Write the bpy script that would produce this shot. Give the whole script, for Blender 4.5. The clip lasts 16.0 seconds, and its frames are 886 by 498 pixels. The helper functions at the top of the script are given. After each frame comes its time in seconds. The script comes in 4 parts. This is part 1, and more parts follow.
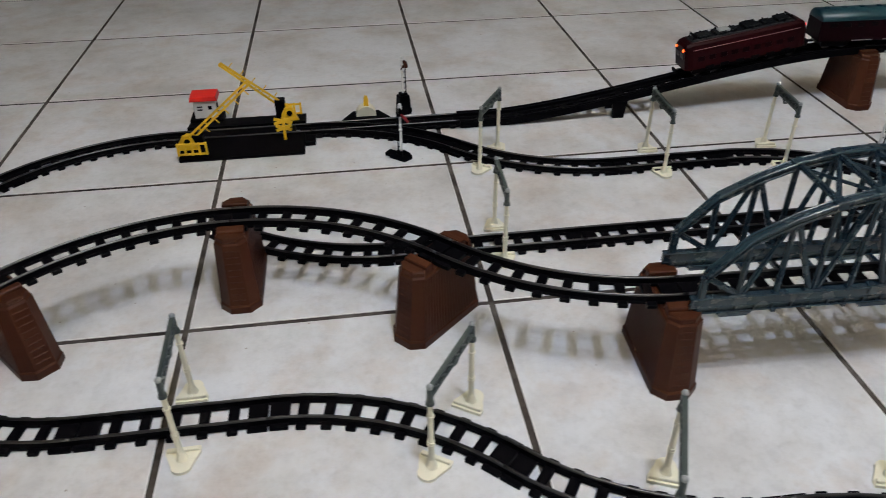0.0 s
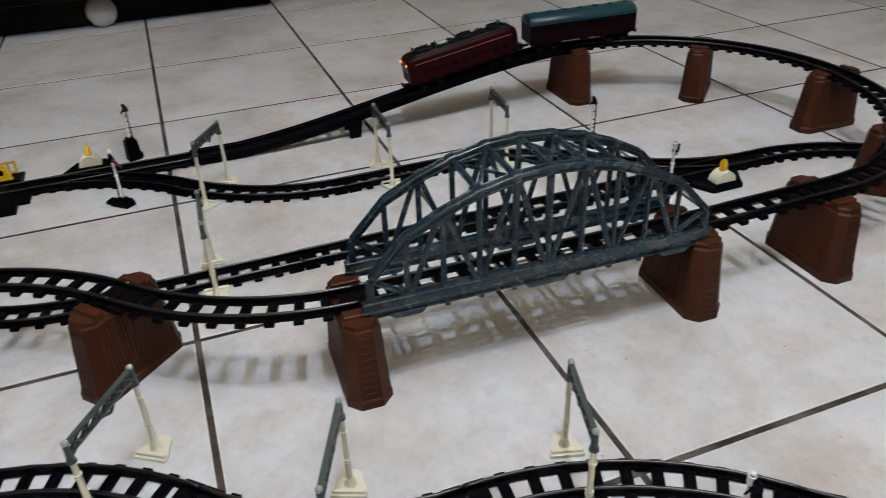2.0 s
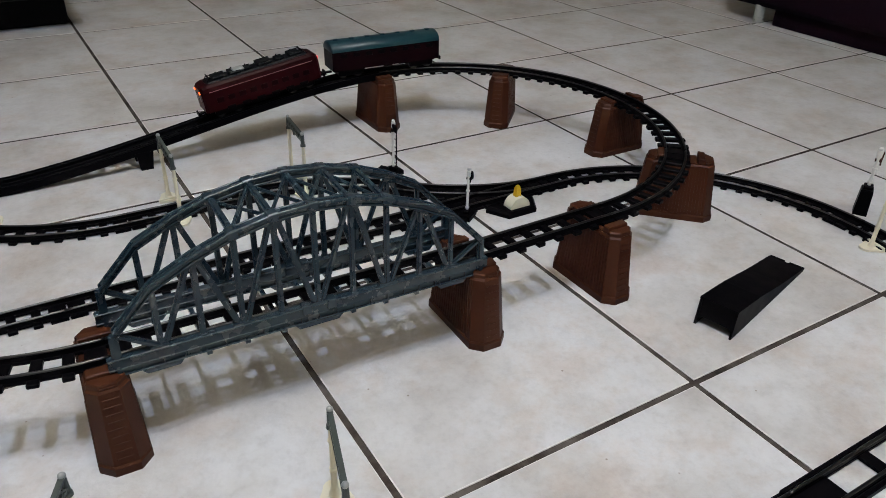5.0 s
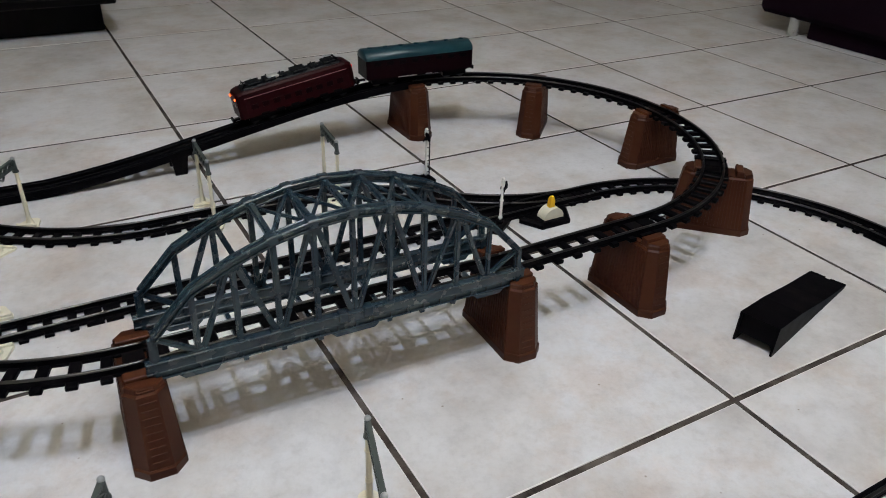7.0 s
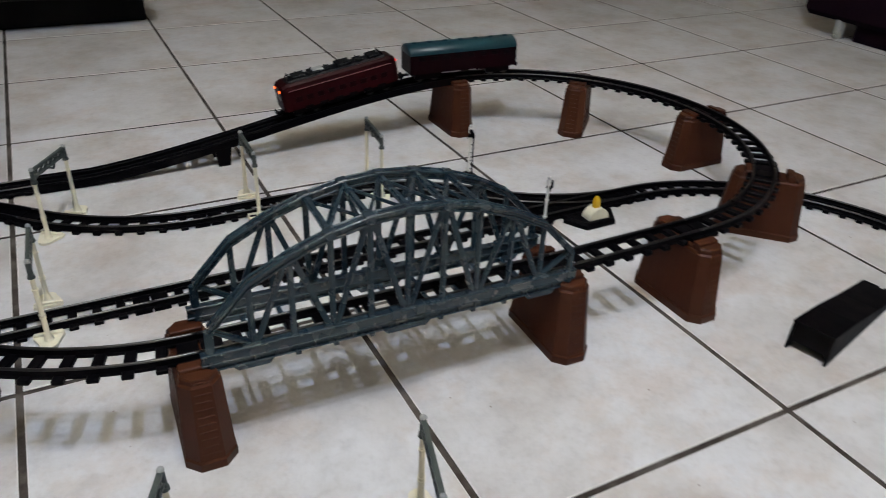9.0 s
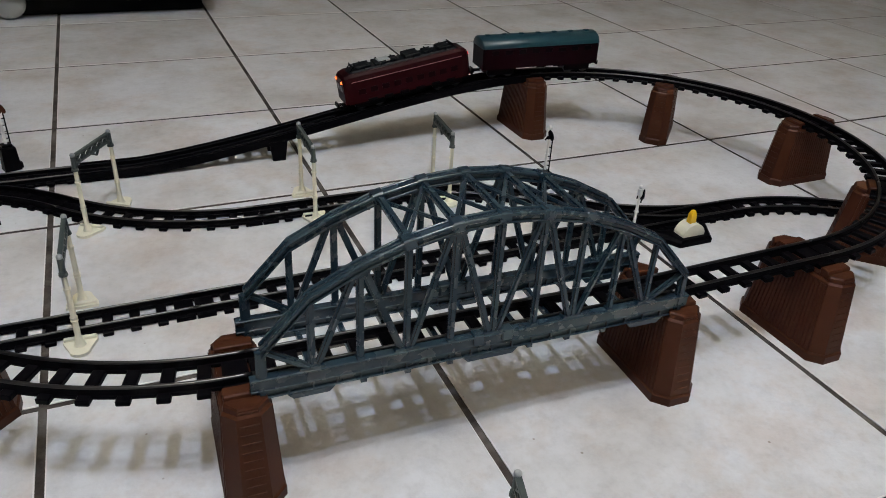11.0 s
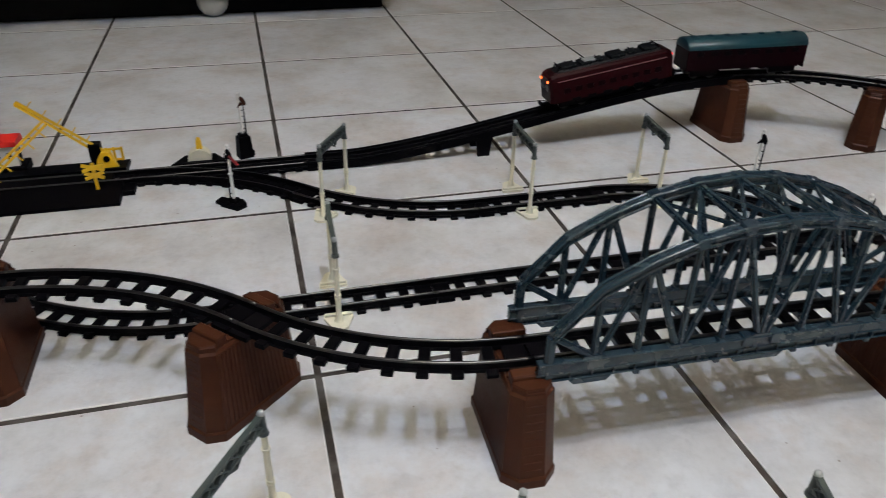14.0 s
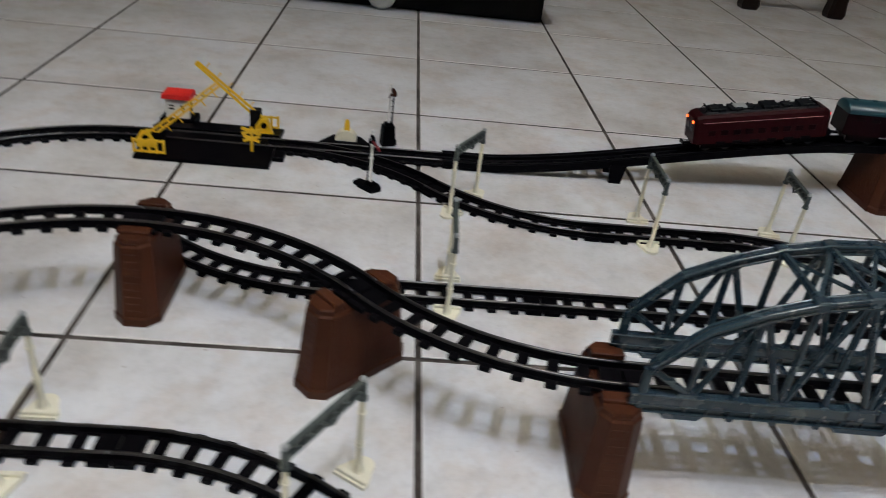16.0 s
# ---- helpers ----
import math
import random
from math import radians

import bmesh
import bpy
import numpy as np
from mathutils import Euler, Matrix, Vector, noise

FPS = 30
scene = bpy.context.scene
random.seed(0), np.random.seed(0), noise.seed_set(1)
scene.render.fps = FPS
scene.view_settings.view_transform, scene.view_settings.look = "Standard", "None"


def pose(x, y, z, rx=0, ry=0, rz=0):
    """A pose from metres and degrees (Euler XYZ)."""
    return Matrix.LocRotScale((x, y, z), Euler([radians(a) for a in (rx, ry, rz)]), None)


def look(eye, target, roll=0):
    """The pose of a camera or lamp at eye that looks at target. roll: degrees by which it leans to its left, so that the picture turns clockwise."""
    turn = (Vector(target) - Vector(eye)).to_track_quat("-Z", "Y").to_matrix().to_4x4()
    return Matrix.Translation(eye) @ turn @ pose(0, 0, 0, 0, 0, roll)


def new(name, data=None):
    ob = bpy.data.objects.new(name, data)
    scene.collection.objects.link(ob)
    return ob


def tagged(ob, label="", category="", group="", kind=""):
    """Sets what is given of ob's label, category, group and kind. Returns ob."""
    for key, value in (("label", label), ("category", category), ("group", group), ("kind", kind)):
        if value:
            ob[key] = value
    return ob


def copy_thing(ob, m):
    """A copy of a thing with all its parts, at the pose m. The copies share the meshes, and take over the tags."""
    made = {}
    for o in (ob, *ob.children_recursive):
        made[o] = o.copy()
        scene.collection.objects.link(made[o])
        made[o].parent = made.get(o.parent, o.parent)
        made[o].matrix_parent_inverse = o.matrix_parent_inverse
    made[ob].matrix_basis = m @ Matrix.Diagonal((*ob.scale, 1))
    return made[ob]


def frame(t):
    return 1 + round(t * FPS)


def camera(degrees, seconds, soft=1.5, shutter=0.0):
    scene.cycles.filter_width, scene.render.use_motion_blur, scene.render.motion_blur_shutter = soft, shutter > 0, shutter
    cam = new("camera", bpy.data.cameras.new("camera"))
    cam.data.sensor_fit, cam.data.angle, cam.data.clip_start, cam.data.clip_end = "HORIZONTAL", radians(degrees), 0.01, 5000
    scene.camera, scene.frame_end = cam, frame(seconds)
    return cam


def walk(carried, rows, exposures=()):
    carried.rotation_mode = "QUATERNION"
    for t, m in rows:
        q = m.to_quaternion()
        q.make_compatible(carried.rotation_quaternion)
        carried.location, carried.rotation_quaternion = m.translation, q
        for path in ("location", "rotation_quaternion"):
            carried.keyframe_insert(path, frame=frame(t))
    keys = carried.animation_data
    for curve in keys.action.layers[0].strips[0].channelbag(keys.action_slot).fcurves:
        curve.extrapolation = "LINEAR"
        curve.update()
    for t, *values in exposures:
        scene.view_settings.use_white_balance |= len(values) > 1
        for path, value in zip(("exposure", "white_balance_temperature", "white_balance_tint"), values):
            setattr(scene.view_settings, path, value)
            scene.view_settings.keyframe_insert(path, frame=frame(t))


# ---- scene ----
cam = camera(61.8, 16.0, soft=0.7, shutter=0.5)
PATH = [
    (0, (-0.137, -0.63, 0.515), (0.079, 1.003, -0.62), -0.6),
    (0.5, (-0.078, -0.639, 0.515), (0.181, 0.999, -0.604), -0.9),
    (1, (-0.018, -0.651, 0.497), (0.38, 0.979, -0.591), -2.6),
    (1.5, (0.016, -0.666, 0.491), (0.482, 0.955, -0.585), -2.2),
    (2, (0.038, -0.672, 0.493), (0.614, 0.919, -0.573), -2.2),
    (2.5, (0.066, -0.68, 0.494), (0.724, 0.881, -0.569), -1.1),
    (3, (0.097, -0.688, 0.496), (0.875, 0.826, -0.554), 2.2),
    (3.5, (0.118, -0.688, 0.489), (0.952, 0.807, -0.546), 1.9),
    (4, (0.128, -0.686, 0.495), (1.009, 0.781, -0.541), 1.5),
    (6.3, (0.128, -0.671, 0.494), (1.065, 0.791, -0.498), 1.8),
    (6.5, (0.126, -0.669, 0.496), (1.054, 0.808, -0.481), 1.9),
    (7, (0.117, -0.669, 0.49), (0.997, 0.822, -0.511), 2.0),
    (7.5, (0.116, -0.671, 0.489), (0.977, 0.818, -0.531), 2.1),
    (8, (0.115, -0.67, 0.491), (0.981, 0.817, -0.528), 2.0),
    (8.5, (0.112, -0.667, 0.491), (0.967, 0.825, -0.53), 1.9),
    (9, (0.094, -0.649, 0.488), (0.921, 0.864, -0.525), 2.6),
    (9.2, (0.093, -0.616, 0.479), (0.89, 0.909, -0.541), 3.5),
    (11.3, (0.1, -0.55, 0.438), (0.817, 1.028, -0.559), 2.7),
    (11.5, (0.089, -0.551, 0.442), (0.785, 1.037, -0.555), 2.0),
    (12, (0.062, -0.549, 0.445), (0.71, 1.054, -0.56), 1.6),
    (12.5, (0.037, -0.541, 0.444), (0.638, 1.075, -0.568), 1.1),
    (13, (0.027, -0.542, 0.448), (0.597, 1.083, -0.57), 1.1),
    (13.5, (-0.001, -0.537, 0.447), (0.535, 1.1, -0.57), 1.8),
    (14, (-0.029, -0.534, 0.449), (0.422, 1.124, -0.575), 1.2),
    (14.5, (-0.067, -0.55, 0.475), (0.322, 1.144, -0.514), 4.3),
    (15, (-0.084, -0.572, 0.502), (0.193, 1.147, -0.482), 5.2),
    (15.5, (-0.103, -0.585, 0.495), (0.044, 1.135, -0.515), 3.1),
    (16, (-0.04, -0.56, 0.457), (0.116, 1.155, -0.559), 7.0),
]
walk(cam, [(t, look(eye, target, roll)) for t, eye, target, roll in PATH])

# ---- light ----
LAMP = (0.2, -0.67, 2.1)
world = bpy.data.worlds.new("world")
scene.world = world
world.use_nodes = True
world.node_tree.nodes["Background"].inputs[0].default_value = (0.9, 0.75, 0.55, 1)
world.node_tree.nodes["Background"].inputs[1].default_value = 0.0
# two bulbs aim down; the third is added fill, aimed up to lift shadows
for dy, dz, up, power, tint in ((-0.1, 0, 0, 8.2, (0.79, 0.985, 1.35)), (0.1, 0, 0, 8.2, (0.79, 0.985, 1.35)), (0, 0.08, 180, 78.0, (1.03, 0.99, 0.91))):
    lamp_data = bpy.data.lights.new("bulb_or_fill", "AREA")
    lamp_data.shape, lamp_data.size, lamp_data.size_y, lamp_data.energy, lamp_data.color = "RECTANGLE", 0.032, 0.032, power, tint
    new("bulb_or_fill", lamp_data).matrix_world = pose(LAMP[0], LAMP[1] + dy, LAMP[2] + dz, up)
scene.view_settings.exposure = 0.0


# ---- materials ----
def base_material(name, color, rough, metal=0.0):
    m = bpy.data.materials.new(name)
    m.use_nodes = True
    b = m.node_tree.nodes["Principled BSDF"]
    b.inputs["Base Color"].default_value = (*color, 1)
    b.inputs["Roughness"].default_value = rough
    b.inputs["Metallic"].default_value = metal
    return m, m.node_tree.nodes, m.node_tree.links, b


def plastic(name, color, rough, vary=0.25, scale=60.0, bump=0.06, spec=0.5, dust=0.0):
    """Moulded plastic: fine mottling, scuffs in the gloss, a little settled dust and a slight grain."""
    m, n, l, b = base_material(name, color, rough)
    b.inputs["Specular IOR Level"].default_value = spec
    co = n.new("ShaderNodeTexCoord")
    big = n.new("ShaderNodeTexNoise")
    big.inputs["Scale"].default_value, big.inputs["Detail"].default_value = scale, 4
    fine = n.new("ShaderNodeTexNoise")
    fine.inputs["Scale"].default_value, fine.inputs["Detail"].default_value = scale * 14, 2
    l.new(co.outputs["Object"], big.inputs["Vector"])
    l.new(co.outputs["Object"], fine.inputs["Vector"])
    info = n.new("ShaderNodeObjectInfo")
    mix = n.new("ShaderNodeMix")
    mix.data_type = "RGBA"
    mix.inputs["A"].default_value = (*[c * (1 - vary) for c in color], 1)
    mix.inputs["B"].default_value = (*[min(1, c * (1 + vary)) for c in color], 1)
    add = n.new("ShaderNodeMath")
    add.operation = "MULTIPLY_ADD"
    add.inputs[1].default_value = 0.35
    l.new(info.outputs["Random"], add.inputs[0])
    sub = n.new("ShaderNodeMath")
    sub.operation = "SUBTRACT"
    sub.inputs[1].default_value = 0.17
    l.new(big.outputs["Fac"], sub.inputs[0])
    l.new(sub.outputs[0], add.inputs[2])
    l.new(add.outputs[0], mix.inputs["Factor"])
    last = mix.outputs["Result"]
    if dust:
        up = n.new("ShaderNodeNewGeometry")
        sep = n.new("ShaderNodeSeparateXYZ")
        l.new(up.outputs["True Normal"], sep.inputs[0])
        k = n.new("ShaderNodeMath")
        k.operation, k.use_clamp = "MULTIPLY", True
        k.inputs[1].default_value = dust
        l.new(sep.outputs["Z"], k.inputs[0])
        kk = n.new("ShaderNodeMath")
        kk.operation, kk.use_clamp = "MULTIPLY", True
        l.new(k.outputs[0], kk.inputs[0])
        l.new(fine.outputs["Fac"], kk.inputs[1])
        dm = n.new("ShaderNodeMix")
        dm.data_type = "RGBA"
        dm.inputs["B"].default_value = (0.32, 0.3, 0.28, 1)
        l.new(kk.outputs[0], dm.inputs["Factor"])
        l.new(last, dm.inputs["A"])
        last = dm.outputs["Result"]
    l.new(last, b.inputs["Base Color"])
    ra = n.new("ShaderNodeMapRange")
    ra.inputs["To Min"].default_value, ra.inputs["To Max"].default_value = rough - 0.09, rough + 0.14
    l.new(big.outputs["Fac"], ra.inputs["Value"])
    l.new(ra.outputs["Result"], b.inputs["Roughness"])
    bp = n.new("ShaderNodeBump")
    bp.inputs["Strength"].default_value, bp.inputs["Distance"].default_value = bump, 0.001
    l.new(fine.outputs["Fac"], bp.inputs["Height"])
    l.new(bp.outputs["Normal"], b.inputs["Normal"])
    return m


def tile_material():
    """Glazed floor tile: pale grey body, pinkish and tan clouds, tiny specks, faint ripple in the glaze."""
    m, n, l, b = base_material("glazed_tile", (0.6, 0.57, 0.53), 0.3)
    geo = n.new("ShaderNodeNewGeometry")
    info = n.new("ShaderNodeObjectInfo")
    off = n.new("ShaderNodeVectorMath")
    off.operation = "MULTIPLY_ADD"
    off.inputs[1].default_value = (37.0, 21.0, 11.0)
    comb = n.new("ShaderNodeCombineXYZ")
    for a in ("X", "Y", "Z"):
        l.new(info.outputs["Random"], comb.inputs[a])
    l.new(comb.outputs[0], off.inputs[0])
    l.new(geo.outputs["Position"], off.inputs[2])

    def cloud(scale, detail, rough=0.55):
        t = n.new("ShaderNodeTexNoise")
        t.inputs["Scale"].default_value, t.inputs["Detail"].default_value, t.inputs["Roughness"].default_value = scale, detail, rough
        l.new(off.outputs[0], t.inputs["Vector"])
        return t.outputs["Fac"]

    def ramp(fac, *stops):
        r = n.new("ShaderNodeValToRGB")
        while len(r.color_ramp.elements) < len(stops):
            r.color_ramp.elements.new(0.5)
        for e, (p, c) in zip(r.color_ramp.elements, stops):
            e.position, e.color = p, (*c, 1)
        l.new(fac, r.inputs[0])
        return r.outputs[0]

    def blend(kind, fac, a, c):
        x = n.new("ShaderNodeMix")
        x.data_type, x.blend_type = "RGBA", kind
        if isinstance(fac, float):
            x.inputs["Factor"].default_value = fac
        else:
            l.new(fac, x.inputs["Factor"])
        l.new(a, x.inputs["A"])
        l.new(c, x.inputs["B"])
        return x.outputs["Result"]

    body = ramp(cloud(6.5, 5, 0.6), (0.30, (0.465, 0.45, 0.437)), (0.45, (0.575, 0.567, 0.562)), (0.58, (0.645, 0.648, 0.66)), (0.74, (0.70, 0.71, 0.735)))
    tan = ramp(cloud(11.0, 6, 0.70), (0.49, (1, 1, 1)), (0.60, (0.955, 0.91, 0.875)), (0.76, (0.87, 0.785, 0.73)))
    pale = ramp(cloud(46.0, 5, 0.7), (0.32, (0.87, 0.87, 0.875)), (0.5, (0.97, 0.97, 0.97)), (0.66, (1, 1, 1)))
    grain = ramp(cloud(150.0, 3, 0.6), (0.34, (0.95, 0.945, 0.94)), (0.52, (1, 1, 1)))
    c = blend("MULTIPLY", 1.0, body, tan)
    c = blend("MULTIPLY", 1.0, c, pale)
    c = blend("MULTIPLY", 1.0, c, grain)
    speck = n.new("ShaderNodeTexVoronoi")
    speck.inputs["Scale"].default_value = 26.0
    l.new(off.outputs[0], speck.inputs["Vector"])
    dots = ramp(speck.outputs["Distance"], (0.02, (0.42, 0.36, 0.3)), (0.04, (1, 1, 1)))
    c = blend("MULTIPLY", 0.8, c, dots)
    l.new(c, b.inputs["Base Color"])
    ra = n.new("ShaderNodeMapRange")
    ra.inputs["To Min"].default_value, ra.inputs["To Max"].default_value = 0.30, 0.50
    l.new(cloud(11.0, 4), ra.inputs["Value"])
    l.new(ra.outputs["Result"], b.inputs["Roughness"])
    bp = n.new("ShaderNodeBump")
    bp.inputs["Strength"].default_value, bp.inputs["Distance"].default_value = 0.4, 0.002
    l.new(cloud(44.0, 6, 0.66), bp.inputs["Height"])
    l.new(bp.outputs["Normal"], b.inputs["Normal"])
    return m


def grout_material():
    """Old cement grout: dark brown with grey worn stretches and gritty grain."""
    m, n, l, b = base_material("grout", (0.05, 0.04, 0.034), 0.9)
    b.inputs["Specular IOR Level"].default_value = 0.15
    geo = n.new("ShaderNodeNewGeometry")
    worn = n.new("ShaderNodeTexNoise")
    worn.inputs["Scale"].default_value, worn.inputs["Detail"].default_value, worn.inputs["Roughness"].default_value = 15.0, 6, 0.68
    grit = n.new("ShaderNodeTexNoise")
    grit.inputs["Scale"].default_value, grit.inputs["Detail"].default_value = 420.0, 2
    for t in (worn, grit):
        l.new(geo.outputs["Position"], t.inputs["Vector"])
    r = n.new("ShaderNodeValToRGB")
    r.color_ramp.elements.new(0.5)
    for e, (p, c) in zip(r.color_ramp.elements, ((0.36, (0.012, 0.0095, 0.0085)), (0.47, (0.048, 0.038, 0.032)), (0.66, (0.12, 0.107, 0.095)))):
        e.position, e.color = p, (*c, 1)
    l.new(worn.outputs["Fac"], r.inputs[0])
    l.new(r.outputs[0], b.inputs["Base Color"])
    bp = n.new("ShaderNodeBump")
    bp.inputs["Strength"].default_value, bp.inputs["Distance"].default_value = 0.5, 0.001
    l.new(grit.outputs["Fac"], bp.inputs["Height"])
    l.new(bp.outputs["Normal"], b.inputs["Normal"])
    return m


def glowing(name, color, power):
    m, _, _, b = base_material(name, color, 0.3)
    b.inputs["Emission Color"].default_value = (*color, 1)
    b.inputs["Emission Strength"].default_value = power
    return m


TILE = tile_material()
GROUT = grout_material()
# pale bevel colour paints in the bright halo line beside the grout
EDGE = plastic("tile_edge_halo", (0.74, 0.72, 0.70), 0.45, 0.1, 40, 0.2)
BLACK = plastic("black_plastic", (0.0018, 0.0016, 0.0022), 0.45, 0.3, 50, 0.05, 0.04)
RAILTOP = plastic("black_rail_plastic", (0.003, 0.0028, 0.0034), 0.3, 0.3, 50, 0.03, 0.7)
BROWN = plastic("brown_plastic", (0.046, 0.0135, 0.0058), 0.42, 0.22, 40, 0.12, 0.13)
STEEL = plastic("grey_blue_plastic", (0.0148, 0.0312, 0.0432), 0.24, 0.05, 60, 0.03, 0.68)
CREAM = plastic("cream_plastic", (0.72, 0.68, 0.53), 0.4, 0.1, 60, 0.06)
GREYARM = plastic("grey_plastic", (0.046, 0.058, 0.052), 0.38, 0.25, 90, 0.15)
SILVER = plastic("silver_grey_plastic", (0.3, 0.31, 0.3), 0.3, 0.15, 90, 0.05, 0.6)
RED = plastic("red_plastic", (0.0140, 0.0007, 0.0016), 0.36, 0.25, 60, 0.04, 0.08)
MAROON = plastic("maroon_plastic", (0.0055, 0.0008, 0.0019), 0.36, 0.3, 60, 0.05, 0.05)
BLADE = plastic("dark_red_signal_plastic", (0.22, 0.012, 0.016), 0.4, 0.15, 60, 0.05, 0.3)
TEAL = plastic("teal_plastic", (0.0068, 0.034, 0.046), 0.33, 0.2, 60, 0.05, 0.3)
DARKROOF = plastic("dark_roof_plastic", (0.004, 0.005, 0.006), 0.45, 0.3, 60, 0.1, 0.12)
STRIPE = plastic("dull_pink_print", (0.33, 0.17, 0.165), 0.4, 0.25, 80, 0.02)
GOLD = plastic("gold_print", (0.16, 0.085, 0.02), 0.4, 0.2, 80, 0.02)
YELLOW = plastic("yellow_plastic", (0.74, 0.44, 0.012), 0.4, 0.12, 60, 0.05)
ROOFRED = plastic("bright_red_plastic", (0.68, 0.02, 0.015), 0.4, 0.12, 60, 0.05)
WHITE = plastic("white_plastic", (0.74, 0.73, 0.7), 0.4, 0.06, 60, 0.05)
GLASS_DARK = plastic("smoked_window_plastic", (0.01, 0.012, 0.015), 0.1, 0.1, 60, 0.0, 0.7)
WHEEL = plastic("wheel_plastic", (0.03, 0.028, 0.028), 0.4, 0.3, 60, 0.1)
LAMP_ORANGE = glowing("headlight_orange", (1.0, 0.13, 0.02), 3.5)
LAMP_RED = glowing("taillight_red", (1.0, 0.02, 0.02), 5.0)
LACQUER = plastic("black_lacquer", (0.002, 0.0016, 0.0016), 0.34, 0.3, 12, 0.03, 0.06)
CASTOR = plastic("pale_castor_plastic", (0.45, 0.45, 0.42), 0.35, 0.1, 40, 0.05)
DARKWOOD = plastic("dark_wood", (0.012, 0.006, 0.004), 0.4, 0.5, 9, 0.2, 0.15)
SOFA = plastic("dark_plum_upholstery", (0.007, 0.0022, 0.0055), 0.8, 0.3, 14, 0.5, 0.06)
# unseen walls and ceiling: colours chosen to tint the bounced light
WALL = plastic("unseen_wall_cream", (0.50, 0.44, 0.36), 0.8, 0.06, 3, 0.25, 0.2)
CEIL = plastic("unseen_ceiling_pale", (0.78, 0.74, 0.66), 0.85, 0.04, 3, 0.2, 0.2)


# ---- mesh helpers ----
def mesh_of(name, bm, material):
    me = bpy.data.meshes.new(name)
    bm.normal_update()
    bm.to_mesh(me)
    bm.free()
    me.materials.append(material)
    return me


def part(name, bm, material, parent=None, label="", smooth=False):
    me = mesh_of(name, bm, material) if isinstance(bm, bmesh.types.BMesh) else bm
    if smooth:
        for p in me.polygons:
            p.use_smooth = True
        me.set_sharp_from_angle(angle=radians(50))
    ob = new(name, me)
    ob.parent = parent
    return tagged(ob, label)


def box(bm, lo, hi, bevel=0.0, m=None):
    """A box between two corners, its edges cut back by bevel."""
    c = [(a + b) / 2 for a, b in zip(lo, hi)]
    d = [b - a for a, b in zip(lo, hi)]
    t = Matrix.Translation(c) @ Matrix.Diagonal((*d, 1))
    made = bmesh.ops.create_cube(bm, size=1, matrix=(m @ t) if m else t)["verts"]
    if bevel:
        edges = list({e for v in made for e in v.link_edges})
        bmesh.ops.bevel(bm, geom=edges, offset=bevel, segments=1, affect="EDGES")
    return made


def rod(bm, a, b, r, r2=None, sides=8):
    """A straight round bar from a to b."""
    a, b = Vector(a), Vector(b)
    d = b - a
    m = Matrix.Translation((a + b) / 2) @ d.to_track_quat("Z", "Y").to_matrix().to_4x4()
    bmesh.ops.create_cone(bm, cap_ends=True, segments=sides, radius1=r, radius2=r if r2 is None else r2, depth=d.length, matrix=m)


def bar(bm, a, b, w, h, up=(0, 0, 1), bevel=0.0):
    """A straight square bar from a to b, w wide and h high, its long edges cut back by bevel."""
    a, b = Vector(a), Vector(b)
    y = (b - a)
    n = y.length
    y = y.normalized()
    x = y.cross(Vector(up)).normalized()
    z = x.cross(y)
    m = Matrix((x, y, z)).transposed().to_4x4()
    m.translation = (a + b) / 2
    made = bmesh.ops.create_cube(bm, size=1, matrix=m @ Matrix.Diagonal((w, n, h, 1)))["verts"]
    if bevel:
        edges = {e for v in made for e in v.link_edges if abs((e.verts[0].co - e.verts[1].co).normalized().dot(y)) > 0.9}
        bmesh.ops.bevel(bm, geom=list(edges), offset=bevel, segments=2, affect="EDGES")


def ball(bm, c, r, seg=10, squash=1.0):
    bmesh.ops.create_uvsphere(bm, u_segments=seg, v_segments=max(6, seg // 2), radius=r, matrix=Matrix.Translation(c) @ Matrix.Diagonal((1, 1, squash, 1)))


def prism(bm, outline, lo, hi, axis="z"):
    """Extrudes a closed outline between two heights along an axis."""
    def at(p, h):
        return {"z": (p[0], p[1], h), "y": (p[0], h, p[1]), "x": (h, p[0], p[1])}[axis]
    a = [bm.verts.new(at(p, lo)) for p in outline]
    b = [bm.verts.new(at(p, hi)) for p in outline]
    k = len(outline)
    fs = [bm.faces.new(a[::-1]), bm.faces.new(b)] + [bm.faces.new((a[i], a[(i + 1) % k], b[(i + 1) % k], b[i])) for i in range(k)]
    bmesh.ops.recalc_face_normals(bm, faces=fs)


def loft(bm, rings, caps=True):
    """Joins rings of points into a closed skin."""
    vs = [[bm.verts.new(p) for p in r] for r in rings]
    k = len(vs[0])
    fs = []
    for a, b in zip(vs, vs[1:]):
        fs += [bm.faces.new((a[i], a[(i + 1) % k], b[(i + 1) % k], b[i])) for i in range(k)]
    if caps:
        fs += [bm.faces.new(vs[0][::-1]), bm.faces.new(vs[-1])]
    bmesh.ops.recalc_face_normals(bm, faces=fs)


def thing(name, m=None, label="", category="", group="", kind=""):
    ob = new(name)
    ob.empty_display_size = 0.02
    if m:
        ob.matrix_world = m
    return tagged(ob, label, category, group, kind)


